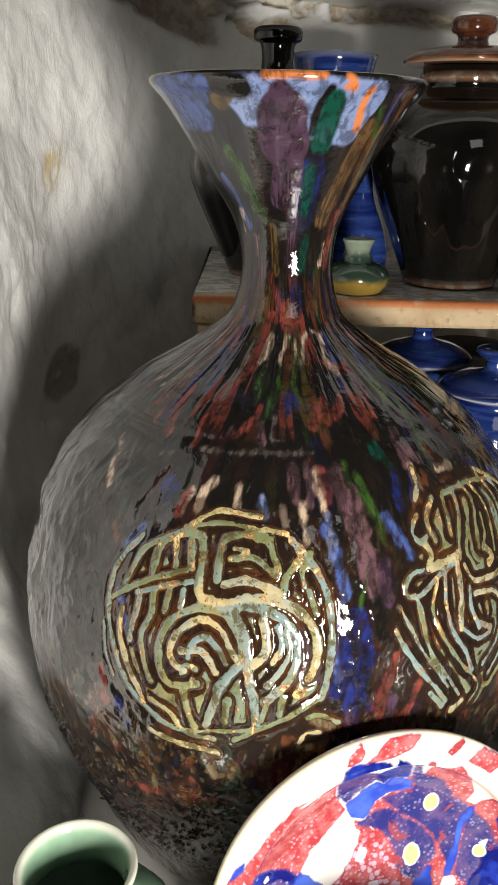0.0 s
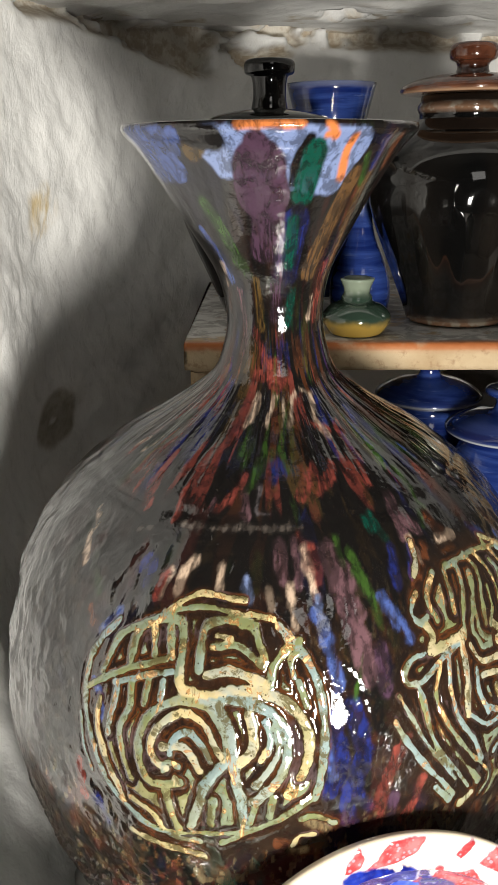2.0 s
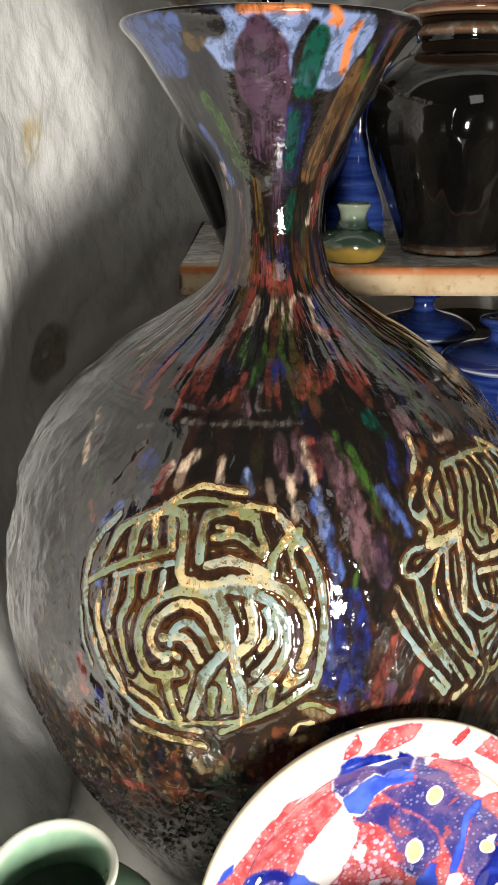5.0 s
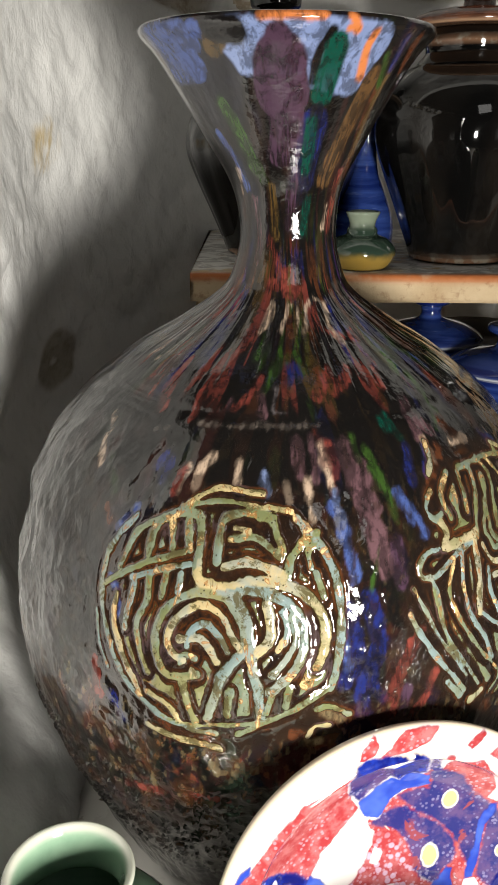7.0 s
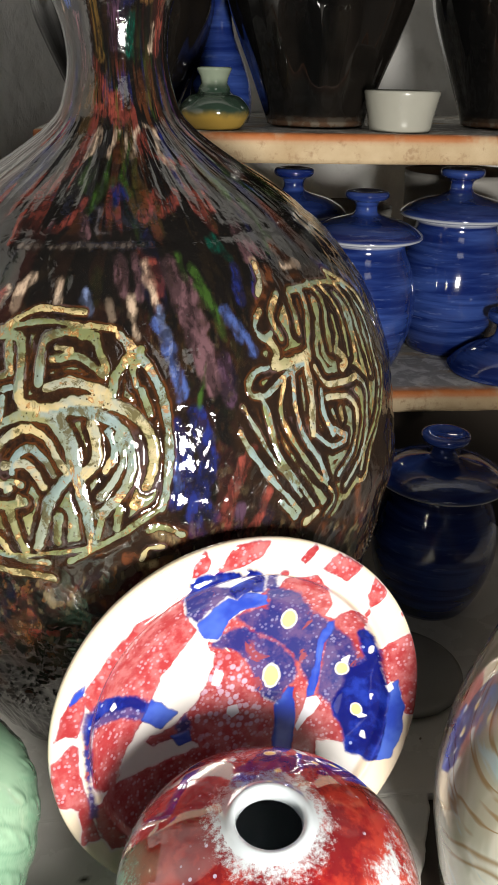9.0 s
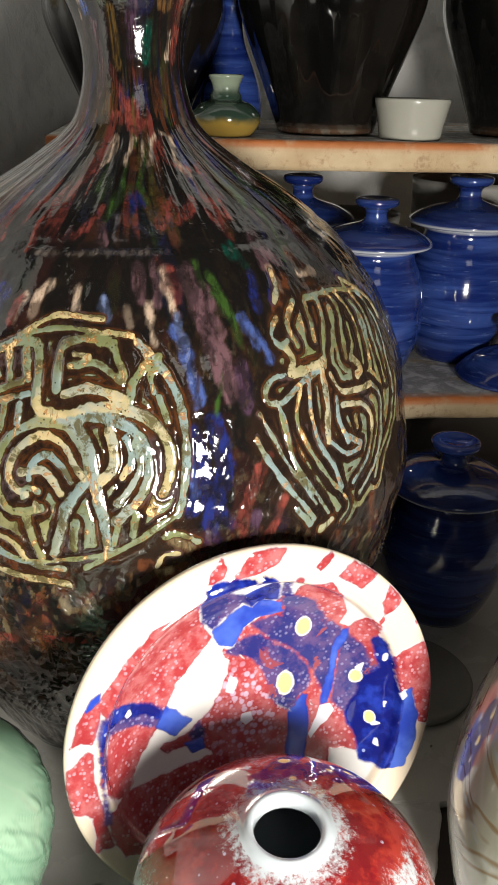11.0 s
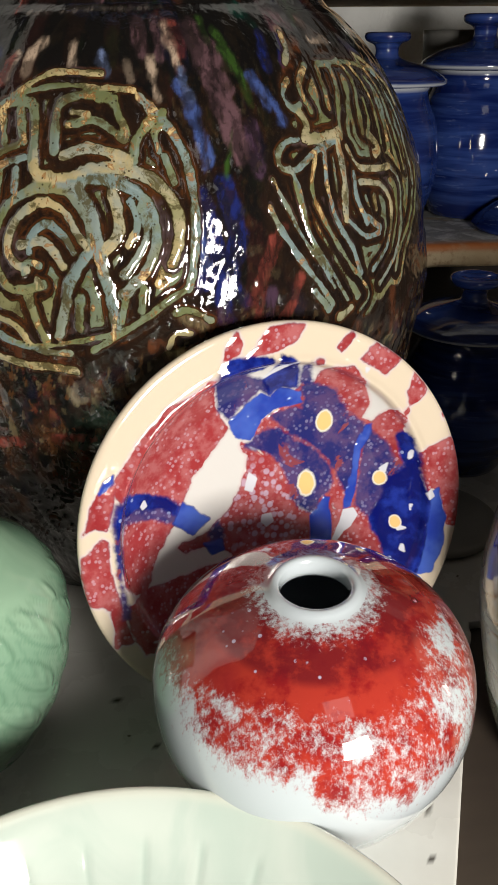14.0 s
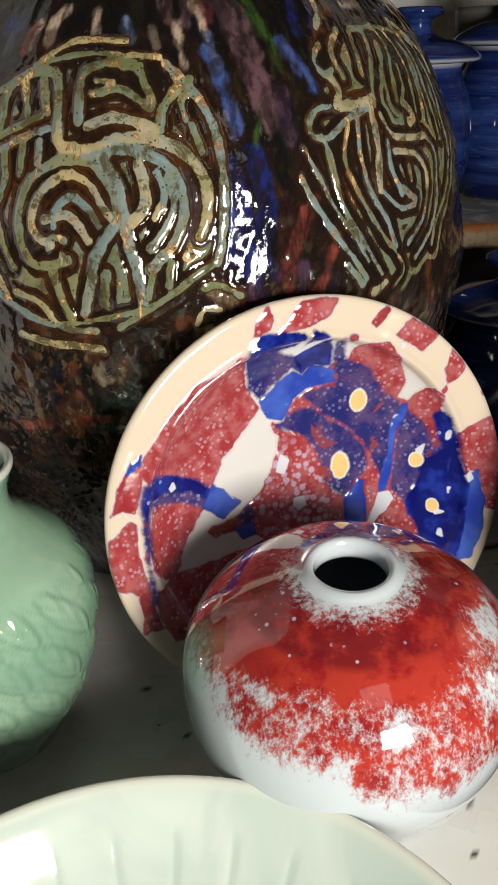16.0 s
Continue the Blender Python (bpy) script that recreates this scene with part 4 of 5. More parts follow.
    daub(BONE, 3.4, (2.2, 331.5), (2.6, 322.2), (3.1, 314.5))
    daub(BONE, 4, (5.6, 347.1), (6.6, 338), (7.1, 328.7))
    daub(CORAL, 4, (7.5, 345.8), (8.8, 333.1))
    daub(CORAL, 4, (-19.2, 389.8), (-24.5, 380.1), (-28.2, 370.4), (-27.9, 354.3))
    daub(CORAL, 5, (-41.3, 375.7), (-41.4, 368.2), (-38.3, 355.6))
    daub(CORAL, 4, (-10.8, 372.8), (-14.4, 363.7), (-16.6, 360.1))
    daub(CORAL, 4, (33.7, 391.6), (32.2, 382), (31.1, 375.2), (29.8, 368.4))
    daub(CORAL, 6, (12.3, 374.7), (9, 369.5), (7.2, 366.4))
    daub(CORAL, 4, (20, 376), (12.8, 366.9))
    daub(CORAL, 3, (18.8, 406.3), (16.8, 395.9), (25.8, 390.4))
    daub(CORAL, 7, (-2.8, 424), (1.4, 411.2))
    daub(CORAL, 4, (-45.2, 408.6), (-37.4, 396.7))
    daub(BONE, 1.2, (-11.5, 405.4), (-13.6, 395))
    daub(BONE, 1.2, (-0.9, 405.5), (-4.1, 397.3))
    daub(BONE, 1.2, (5.2, 404.1), (3.2, 392.9))
    daub(BONE, 1.4, (28.9, 407), (23.3, 396.7), (25.2, 388))
    daub(BONE, 1, (14.4, 406.5), (20.2, 409.1), (27.9, 405.6))
    daub(LEAF, 3.4, (-10.7, 385.7), (-11.9, 377.5))
    daub(LEAF, 2, (8.1, 391.6), (5, 376.2))
    daub(LEAF, 2, (-2.1, 382), (-6.3, 374.8))
    daub(LEAF, 3.4, (42.1, 379.2), (39.8, 373.8))
    daub(LEAF, 2, (76.6, 377.9), (68.2, 370.7))
    daub(LEAF, 2, (41.4, 353.6), (38.6, 345.9))
    daub(COBALT, 3.4, (1, 377.8), (-1.4, 372.7))
    daub(COBALT, 4, (52.7, 402.6), (44.7, 389.7))
    daub(AZURE, 2.4, (55.7, 376.7), (56.7, 370.7))
    daub(TEAL, 4, (23.3, 352.8), (24.4, 351.6))
    daub((0.17, 0.14, 0.12), 1.3, (-25, 352.4), (-15.3, 352.7), (-5.3, 353.7), (6.1, 354))
    daub((0.17, 0.14, 0.12), 1.3, (-35.6, 346.3), (-32.4, 348.8))
    daub(BONE, 2, (-62.8, 377.1), (-65.1, 373.2))
    daub(BONE, 2, (-56.6, 379.2), (-57.9, 374))
    daub(MAUVE, 6, (33.7, 359), (31.5, 345.4))
    daub(MAUVE, 8, (14.1, 327.4), (15.5, 317.3))
    daub(MAUVE, 6, (15.9, 307.2), (15.8, 286.1))
    daub(COBALT, 6, (26.7, 340), (25.6, 328.1))
    daub(BONE, 4, (32.5, 342.5), (32.8, 333.5))
    daub(AZURE, 3, (55.5, 336.9), (56.9, 324.9))
    daub(SKY, 3, (7.6, 326.3), (8.7, 314.2))
    daub(AZURE, 3, (6.7, 319.3), (9.5, 309.2))
    daub(LEAF, 2, (18.8, 325.9), (19, 311))
    daub(LEAF, 2, (16.3, 336.2), (18.6, 324.8))
    daub(AZURE, 4, (20.8, 322.7), (22.9, 309.2))
    daub(COBALT, 6, (9.8, 260.1), (10.9, 238.2), (14.6, 219.3))
    daub(AZURE, 3, (8.4, 263.5), (8.6, 239.1))
    daub(CORAL, 4, (19.8, 248.3), (17.5, 230.7), (15.5, 218.6))
    daub(RUST, 5, (24.9, 205.4), (24, 190.7))
    inside = np.zeros(d2.shape)
    for c0, z0, a0, b0 in ((-13.5, 257, 21.0, 62), (43.0, 265, 20.0, 70)):
        inside = np.maximum(inside, smooth(np.hypot((d2 - c0) / a0, (mm - z0) / b0), 1.02, 0.94))
    gap = np.clip(1 - np.abs(g.far + g.wob * 0.4 - 7.2) / 1.9, -1, 1) * inside - (1 - inside)
    better = gap > g.stroke
    g.stroke = np.where(better, gap, g.stroke)
    g.tint = np.where((better & (gap > -0.5))[..., None], np.array(SAGE) * 0.9, g.tint)
    pick = fbm(d2 * 0.085, mm * 0.034, 221)[..., None]
    mixed = np.where(pick > 0.53, np.array(CREAM), np.where(pick < 0.45, np.array(PALE) * 1.1, np.array(SAGE)))
    g.tint = 0.78 * g.tint + 0.22 * mixed
    groove = np.exp(-(((mm - 356) / 2.5) ** 2)) * 0.0012
    flutes = (fbm(d2 * 0.24 + 1.5 * vnoise(d2 * 0.05, mm * 0.03, 159), mm * 0.035, 161, 3) - 0.44) * 0.0034 * smooth(mm, 356, 372) * smooth(mm, 418, 398)
    lumps = (fbm(d2 * 0.12, mm * 0.03, 163) - 0.47) * 0.006 * smooth(mm, 375, 330) + (fbm(d2 * 0.5, mm * 0.12, 167) - 0.47) * (0.0008 + 0.0005 * smooth(mm, 200, 170)) * smooth(mm, 352, 335)
    pit = -0.0005 * np.exp(-((g.stroke + 0.35) / 0.25) ** 2)
    raised = 0.0006 * smooth(g.stroke, -0.2, 0.7) + pit * (g.stroke > -0.99)
    h = np.where(outer, raised + flutes + lumps + 0.0014 * comb - groove, 0)
    th = np.radians(d2)
    rr = np.maximum(r2 + h * smooth(r2, 0.0, 0.02), 0)
    lean = 0.004 * smooth(mm, 430, 540)
    x, y = rr * np.sin(th) - lean, -rr * np.cos(th)
    cut = int(np.argmax(z[:, 0] > 0.4125))
    out = []
    for name, w in (("body", slice(0, cut + 1)), ("neck", slice(cut, None))):
        out.append((name, grid_mesh(name, x[w], y[w], z2[w], True, [("stroke", g.stroke[w])], [("glaze", g.base[w]), ("tint", g.tint[w])])))
    return out


vase = thing("vase", pose(0.0285, 0.578, 0.0), "large bulbous dark-glazed vase with flared neck, trailed swirl medallions", "vase")
for name, data in big_vase():
    part(name, data, M_VASE, vase)

# ---------------------------------------------------------------- leaning dish


def inside_distance(u, v, pts):
    """Signed distance to a polygon: plus within."""
    pts = np.array(pts, float)
    best, inn = np.full(u.shape, 1e3), np.zeros(u.shape, bool)
    for a, b in zip(pts, np.roll(pts, -1, 0)):
        du, dv = u - a[0], v - a[1]
        e = b - a
        t = np.clip((du * e[0] + dv * e[1]) / (e @ e), 0, 1)
        best = np.minimum(best, np.hypot(du - t * e[0], dv - t * e[1]))
        inn ^= ((a[1] > v) != (b[1] > v)) & (u < (b[0] - a[0]) * (v - a[1]) / (b[1] - a[1] + 1e-9) + a[0])
    return np.where(inn, best, -best)


def dish():
    keys = [(0.0, -0.020), (0.040, -0.020), (0.066, -0.017), (0.080, -0.010), (0.0865, -0.0050), (0.0885, -0.0012), (0.0900, 0.0004), (0.094, -0.0002), (0.102, 0.0005), (0.1075, 0.0010), (0.1098, 0.0000), (0.1103, -0.0025),
            (0.1085, -0.0055), (0.1000, -0.0070), (0.088, -0.012), (0.075, -0.020), (0.062, -0.026), (0.058, -0.029), (0.054, -0.0290), (0.050, -0.026), (0.0, -0.026)]
    p = spline(keys, 330)
    r, d = np.maximum(p[:, :1], 0), p[:, 1:]
    th = np.linspace(0, 2 * np.pi, 460, endpoint=False)[None, :]
    face = (np.arange(len(d)) < 225)[:, None]
    u, v = r * np.sin(th) * 1000, r * np.cos(th) * 1000
    w = (fbm(u * 0.07 + 50, v * 0.07 + 50, 171) - 0.47) * 9
    w2 = (fbm(u * 0.25 + 70, v * 0.25 + 70, 173) - 0.47) * 4
    lay = {key: np.full(u.shape, -30.0) for key in ("red", "veil", "azure", "deep", "white", "yolk")}

    def blob(kind, *pts):
        lay[kind] = np.maximum(lay[kind], inside_distance(u, v, pts) + 0.5 + (w * 0.25 + w2 * 0.5) * (0.2 if kind == "white" else 1.0))

    blob('red', (-57, 74), (-43, 79), (-32, 84), (-29, 67), (-24, 58), (-22, 54), (-30, 44), (-37, 35), (-44, 30), (-48, 20), (-52, 11), (-61, -1), (-70, -14), (-76, -25), (-83, -24), (-88, -15), (-88, 0), (-85, 11), (-82, 18), (-86, 30), (-88, 34), (-87, 42), (-77, 55), (-69, 63), (-63, 68))
    blob('red', (-14, 43), (-11, 36), (-12, 28), (-16, 19), (-24, 6), (-31, 1), (-37, -4), (-52, -7), (-55, -9), (-51, -12), (-43, -11), (-30, -14), (-24, -19), (-23, -36), (47, -51), (49, -38), (52, -28), (46, -10), (38, -5), (38, 2), (35, 6), (32, 3), (26, -6), (17, -1), (13, 7), (11, 24), (3, 32), (-6, 38))
    blob('red', (28, 80), (34, 83), (45, 81), (52, 71), (57, 56), (55, 48), (46, 54), (39, 65), (35, 70), (29, 70), (26, 73))
    blob('red', (61, 46), (66, 51), (71, 53), (75, 49), (77, 38), (74, 36), (78, 24), (74, 21), (69, 35), (63, 37))
    blob('red', (85, 26), (91, 29), (102, 33), (107, 32), (110, 10), (108, -22), (101, -20), (99, -5), (96, 3), (92, 4), (89, 1), (87, 14))
    blob('red', (43, -16), (51, -8), (56, -15), (63, -30), (65, -38), (43, -35), (40, -26))
    blob('red', (-27, 94), (-25, 102), (-19, 107), (-16, 101), (-18, 96), (-25, 94))
    blob('red', (-17, 93), (-9, 98), (-6, 103), (-2, 108), (8, 108), (17, 107), (13, 100), (9, 98), (-2, 94))
    blob('red', (36, 93), (40, 98), (44, 100), (45, 98), (41, 93), (38, 91))
    blob('red', (49, 85), (54, 90), (59, 92), (73, 82), (66, 78), (63, 75), (57, 79))
    blob('red', (77, 61), (81, 73), (88, 63), (83, 57), (78, 55))
    blob('red', (98, 48), (101, 45), (98, 44))
    blob('red', (-107, 17), (-102, 25), (-97, 36), (-91, 39), (-87, 41), (-93, 20), (-95, 17), (-100, 20))
    blob('red', (-108, 5), (-97, 13), (-94, 11), (-95, -4), (-93, -20), (-91, -36), (-89, -47), (-92, -47), (-95, -45), (-97, -48), (-96, -38), (-97, -27), (-101, -23), (-108, -22), (-109, -13), (-110, -3))
    blob('red', (74, 52), (77, 54), (78, 52), (75, 50))
    blob('red', (24, 87), (27, 87), (27, 85), (25, 85))
    blob('red', (-7, 53), (8, 60), (21, 74), (35, 72), (55, 48), (70, 42), (84, 18), (81, -19), (65, -38), (51, -18), (38, -2), (11, 7), (-3, 36))
    blob('red', (-77, -25), (-65, -27), (-45, -25), (-31, -23), (-18, -21), (49, -38), (47, -54), (-3, -68), (-63, -59), (-82, -57), (-88, -40), (-88, -28))
    blob('veil', (1, 58), (21, 58), (22, 64), (18, 74), (17, 85), (21, 86), (27, 73), (38, 68), (46, 54), (55, 46), (59, 42), (55, 33), (53, 16), (50, 3), (47, 2), (42, 14), (36, 26), (30, 33), (22, 40), (14, 44), (8, 50))
    blob('veil', (-11, 42), (-2, 49), (8, 50), (17, 40), (27, 35), (36, 24), (39, 12), (35, 6), (30, 2), (26, -6), (19, -1), (13, 7), (11, 24), (3, 33), (-4, 38))
    blob('veil', (-31, 84), (-26, 89), (-10, 82), (2, 78), (3, 68), (-4, 73), (-14, 63), (-21, 58), (-28, 66))
    blob('veil', (59, 42), (63, 37), (69, 33), (74, 21), (80, 17), (77, -7), (64, -20), (52, -4), (54, 6), (56, 22))
    blob('veil', (-83, 32), (-76, 30), (-59, 22), (-50, 15), (-54, 5), (-63, 10), (-79, 16), (-85, 16), (-88, 3), (-90, -11), (-89, -24), (-88, -34), (-91, -33), (-91, -20), (-92, -8), (-92, 8), (-91, 22), (-88, 29))
    blob('veil', (-37, -4), (-31, 1), (-28, -8), (-30, -11), (-37, -11))
    blob('azure', (-21, 57), (-14, 63), (-3, 71), (3, 67), (7, 73), (19, 68), (21, 62), (11, 61), (5, 60), (-2, 55), (-9, 45), (-17, 48))
    blob('azure', (58, 44), (61, 45), (60, 37), (56, 29), (54, 16), (52, 3), (49, -5), (45, -6), (47, 5), (51, 16), (52, 30), (55, 38))
    blob('azure', (24, -6), (29, -3), (33, 4), (36, 2), (35, -4), (37, -15), (32, -49), (21, -46), (24, -13))
    blob('azure', (-50, 17), (-45, 13), (-36, 4), (-46, -4), (-53, 3), (-56, 6))
    blob('azure', (-40, -10), (-30, -9), (-29, -16), (-36, -18))
    blob('azure', (-96, 37), (-93, 42), (-88, 45), (-89, 41), (-93, 38))
    blob('azure', (89, 1), (96, 3), (100, -15), (99, -32), (91, -48), (81, -48), (87, -20))
    blob('deep', (4, 93), (10, 91), (17, 84), (18, 71), (7, 73), (2, 69), (-3, 79), (2, 85))
    blob('deep', (-28, 90), (-23, 94), (-11, 94), (0, 93), (1, 89), (-4, 85), (-13, 84), (-25, 86))
    blob('deep', (74, 36), (76, 40), (81, 35), (84, 25), (87, 11), (90, 0), (88, -20), (84, -39), (81, -48), (66, -44), (66, -30), (61, -20), (60, -12), (68, -3), (71, 10), (80, 17), (78, 24))
    blob('deep', (-87, 28), (-80, 31), (-59, 22), (-52, 15), (-54, 10), (-62, 17), (-77, 22), (-86, 18), (-90, 7), (-90, 19))
    blob('white', (43, -13), (45, -7), (51, -7), (53, -11), (49, -17), (44, -20), (38, -27), (37, -24))
    blob('white', (-14, 17), (-11, 26), (-7, 22), (-10, 15))
    blob('white', (-6, -4), (-5, 0), (0, 0), (1, -5), (-3, -7))
    blob('white', (-74, 22), (-72, 24), (-71, 21), (-73, 20))
    blob('white', (67, 16), (71, 19), (70, 14), (68, 12))
    blob('white', (74, -19), (79, -21), (75, -22))
    blob('white', (89, 1), (91, 4), (93, -1), (90, -2))
    blob('white', (81, 25), (82, 27), (82, 23), (81, 22))
    blob('white', (82, -7), (83, -7), (82, -9), (82, -10))
    blob('white', (76, -31), (77, -31), (77, -35), (75, -34))
    blob('white', (-3, 80), (4, 86), (14, 88), (5, 84))
    blob('white', (52, 80), (54, 79), (52, 77))
    for yu, yv, ya, yb in ((34, 49, 4.2, 5.4), (23, 14, 4.6, 6.8), (67, 10, 3.4, 3.8), (74, -17, 3, 3.6)):
        lay["yolk"] = np.maximum(lay["yolk"], (1 - np.hypot((u - yu) / ya, (v - yv) / yb)) * 4)
    rim = smooth(r * 1000, 86, 88) + 0 * th
    foam = smooth(np.hypot((u + 4) / 34, (v - 2) / 36), 1.1, 0.5)
    edge = {k: np.where(face, a, -30) * 0.001 for k, a in lay.items()}
    thick = 0.0005 * (smooth(lay["red"], -0.5, 1.5) + smooth(lay["azure"], -0.5, 1.5) + smooth(lay["deep"], -0.5, 1.5)) * face
    return grid_mesh("dish", r * np.sin(th), -(d + thick) + 0 * th, r * np.cos(th), True, [*edge.items(), ("rim", rim), ("foam", foam)])


n = Vector((0.2371, -0.9563, 0.1711))
up = (Vector((0, 0, 1)) - n * n.z).normalized()
right = up.cross(n)
turn = Matrix((right, -n, up)).transposed().to_4x4()
tagged(part("dish", dish(), M_PLATE, at=Matrix.Translation((0.0925, 0.3612, 0.1048)) @ turn), "cream dish splashed with red and blue glaze, leaning on the vase", "dish")

# ---------------------------------------------------------------- pots on the white board



def red_pot():
    """A squat thrown pot; cover: how thickly the copper red lies, thin at the neck and running out below."""
    p = spline([(0, 0.003), (0.03, 0.002), (0.034, -0.004), (0.038, 0.000), (0.051, 0.014), (0.0640, 0.035), (0.0718, 0.055), (0.0742, 0.071), (0.0720, 0.089), (0.0640, 0.103), (0.0490, 0.1160), (0.0310, 0.1245), (0.0215, 0.1278), (0.0196, 0.1294),
                (0.0180, 0.1308), (0.0162, 0.1302), (0.0154, 0.1275), (0.0160, 0.121), (0.03, 0.115), (0.055, 0.097), (0.066, 0.066), (0.04, 0.012), (0, 0.01)], 170)
    r, z = np.maximum(p[:, :1], 0.0), p[:, 1:]
    deg = np.linspace(-180, 180, 200, endpoint=False)[None, :]
    th = np.radians(deg)
    mm = z * 1000 + 0 * deg
    edge = np.interp(deg, (-180, -71, -54, -25, -13, 2, 13, 21, 32, 51, 75, 180), (97, 98, 95, 92, 89, 80, 83, 73, 80, 76, 76, 97)) + 6 * (fbm(deg * 0.12, 0 * deg, 311) - 0.47)
    solid = np.interp(deg, (-180, -73, -47, -21, 0, 18, 35, 62, 80, 180), (108, 107, 112, 113, 111, 110, 113, 119, 114, 108))
    cover = np.clip((mm - edge) / 4, -6, 0.95) + 2.2 * smooth(mm, solid - 5, solid + 4)
    cover = cover - 1.6 * smooth(fbm(deg * 0.045 + 3, mm * 0.06, 313), 0.48, 0.60) * smooth(mm, solid + 2, solid - 6)
    cover = cover - 4.0 * smooth(mm, 121.0, 128.5) - 8.0 * smooth(mm, 127.6, 129.0)
    cover = np.where((np.arange(len(z)) > np.argmax(z[:, 0]))[:, None], -8.0, cover)
    return grid_mesh("vase", r * np.sin(th), -r * np.cos(th), z + 0 * th, True, [("cover", cover)])


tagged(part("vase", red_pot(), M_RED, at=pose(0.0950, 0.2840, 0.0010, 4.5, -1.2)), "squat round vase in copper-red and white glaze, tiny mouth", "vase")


def carved_bottle():
    keys = [(0, 0.003), (0.032, 0.002), (0.036, -0.004), (0.040, 0.002), (0.050, 0.020), (0.0575, 0.040), (0.0620, 0.060), (0.0632, 0.078), (0.0600, 0.094), (0.0545, 0.1050), (0.0520, 0.1085), (0.0470, 0.1130), (0.0370, 0.1210), (0.0305, 0.1270),
            (0.0285, 0.1330), (0.0290, 0.1410), (0.0318, 0.1490), (0.0335, 0.1525), (0.0325, 0.1550), (0.0300, 0.1540), (0.0270, 0.1470), (0.0255, 0.1330), (0.030, 0.124), (0.050, 0.105), (0.056, 0.07), (0.03, 0.01), (0, 0.008)]
    p = spline(keys, 260)
    r, z = np.maximum(p[:, :1], 0), p[:, 1:]
    deg = np.linspace(0, 360, 300, endpoint=False)[None, :]
    out = (np.arange(len(z)) < np.argmax(z[:, 0]))[:, None]
    mm = z * 1000 + 0 * deg
    band = smooth(mm, 18, 26) * smooth(mm, 106, 100) * out
    # carved leaves that lean over one another
    u = deg / 360 * 17 + mm * 0.030
    cell = np.floor(u)
    f = u - cell - 0.5
    leaf = np.abs(f) - 0.34 * np.sqrt(np.clip(np.sin(np.pi * ((mm + cell * 13) % 34) / 34), 0, 1))
    vein = np.cos((mm * 0.55 - np.abs(f) * 26))
    h = band * (0.0006 * smooth(leaf, 0.06, -0.06) + 0.00025 * vein * smooth(leaf, 0.0, -0.1))
    th = np.radians(deg)
    rr = np.maximum(r + h, 0)
    lip = np.exp(-(((mm - 154) / 2.5) ** 2))
    pool = band * np.clip(smooth(np.abs(leaf), 0.10, 0.0) + 0.5 * smooth(vein, 0.3, 1.0), 0, 1) * (0.3 + 0.7 * vnoise(deg * 0.05, mm * 0.06, 191))
    return grid_mesh("bottle", rr * np.sin(th), -rr * np.cos(th), z + 0 * th, True, [("lip", lip), ("pool", pool)])


tagged(part("bottle", carved_bottle(), M_CELADON, at=pose(-0.0865, 0.3395, 0.0)), "celadon green bottle with carved leaf pattern", "bottle")


def fluted_bowl():
    keys = [(0, 0.006), (0.045, 0.004), (0.050, -0.004), (0.054, 0.001), (0.058, 0.010), (0.085, 0.022), (0.110, 0.042), (0.1235, 0.0600), (0.1272, 0.0655), (0.1268, 0.0672), (0.1245, 0.0672), (0.1195, 0.0625),
            (0.1050, 0.0450), (0.082, 0.028), (0.055, 0.017), (0.0, 0.013)]
    p = spline(keys, 170)
    r, z = np.maximum(p[:, :1], 0), p[:, 1:]
    deg = np.linspace(0, 360, 420, endpoint=False)[None, :]
    inner = (np.arange(len(z)) > np.argmax(z[:, 0]))[:, None]
    u = deg / 360 * 30
    f = np.abs(u - np.floor(u) - 0.5)
    cut = np.exp(-((f / 0.06) ** 2)) * smooth(z, 0.056, 0.050) * smooth(z, 0.015, 0.022) * inner
    th = np.radians(deg)
    lip = np.exp(-(((z - 0.0672) / 0.0016) ** 2)) + 0 * th
    return grid_mesh("bowl", r * np.sin(th), -r * np.cos(th), z - 0.0007 * cut, True, [("lip", lip * 0.8), ("pool", 0.6 * cut)])


tagged(part("bowl", fluted_bowl(), M_PALE, at=pose(0.003, 0.105, 0.0)), "wide pale celadon bowl with incised strokes inside", "bowl")

marbled = turned("vase", [(0, 0.003), (0.07, 0.002), (0.080, 0), (0.086, 0.006), (0.094, 0.040), (0.1002, 0.080), (0.0985, 0.120), (0.0890, 0.160), (0.0760, 0.193), (0.0600, 0.209), (0.040, 0.218), (0.034, 0.2225), (0.0345, 0.229),
                         (0.032, 0.2305), (0.030, 0.227), (0.030, 0.219), (0.055, 0.200), (0.08, 0.16), (0.09, 0.08), (0.07, 0.01), (0, 0.01)], 90, 140, wobble=0.02)
tagged(part("vase", marbled, M_MARBLE, at=pose(0.2915, 0.3035, -0.0105)), "tall rounded vase in marbled grey-green glaze", "vase")

# a biscuit disc lying flat
tagged(part("disc", turned("disc", [(0, 0.001), (0.05, 0.0), (0.0535, 0.002), (0.054, 0.005), (0.052, 0.0065), (0, 0.0065)], 30, 90), M_GREY, at=pose(0.232, 0.520, -0.0036)), "flat round grey clay disc lying on the board", "disc")

# ---------------------------------------------------------------- blue lidded jars

LIP = [(0.0, 0.0016)]


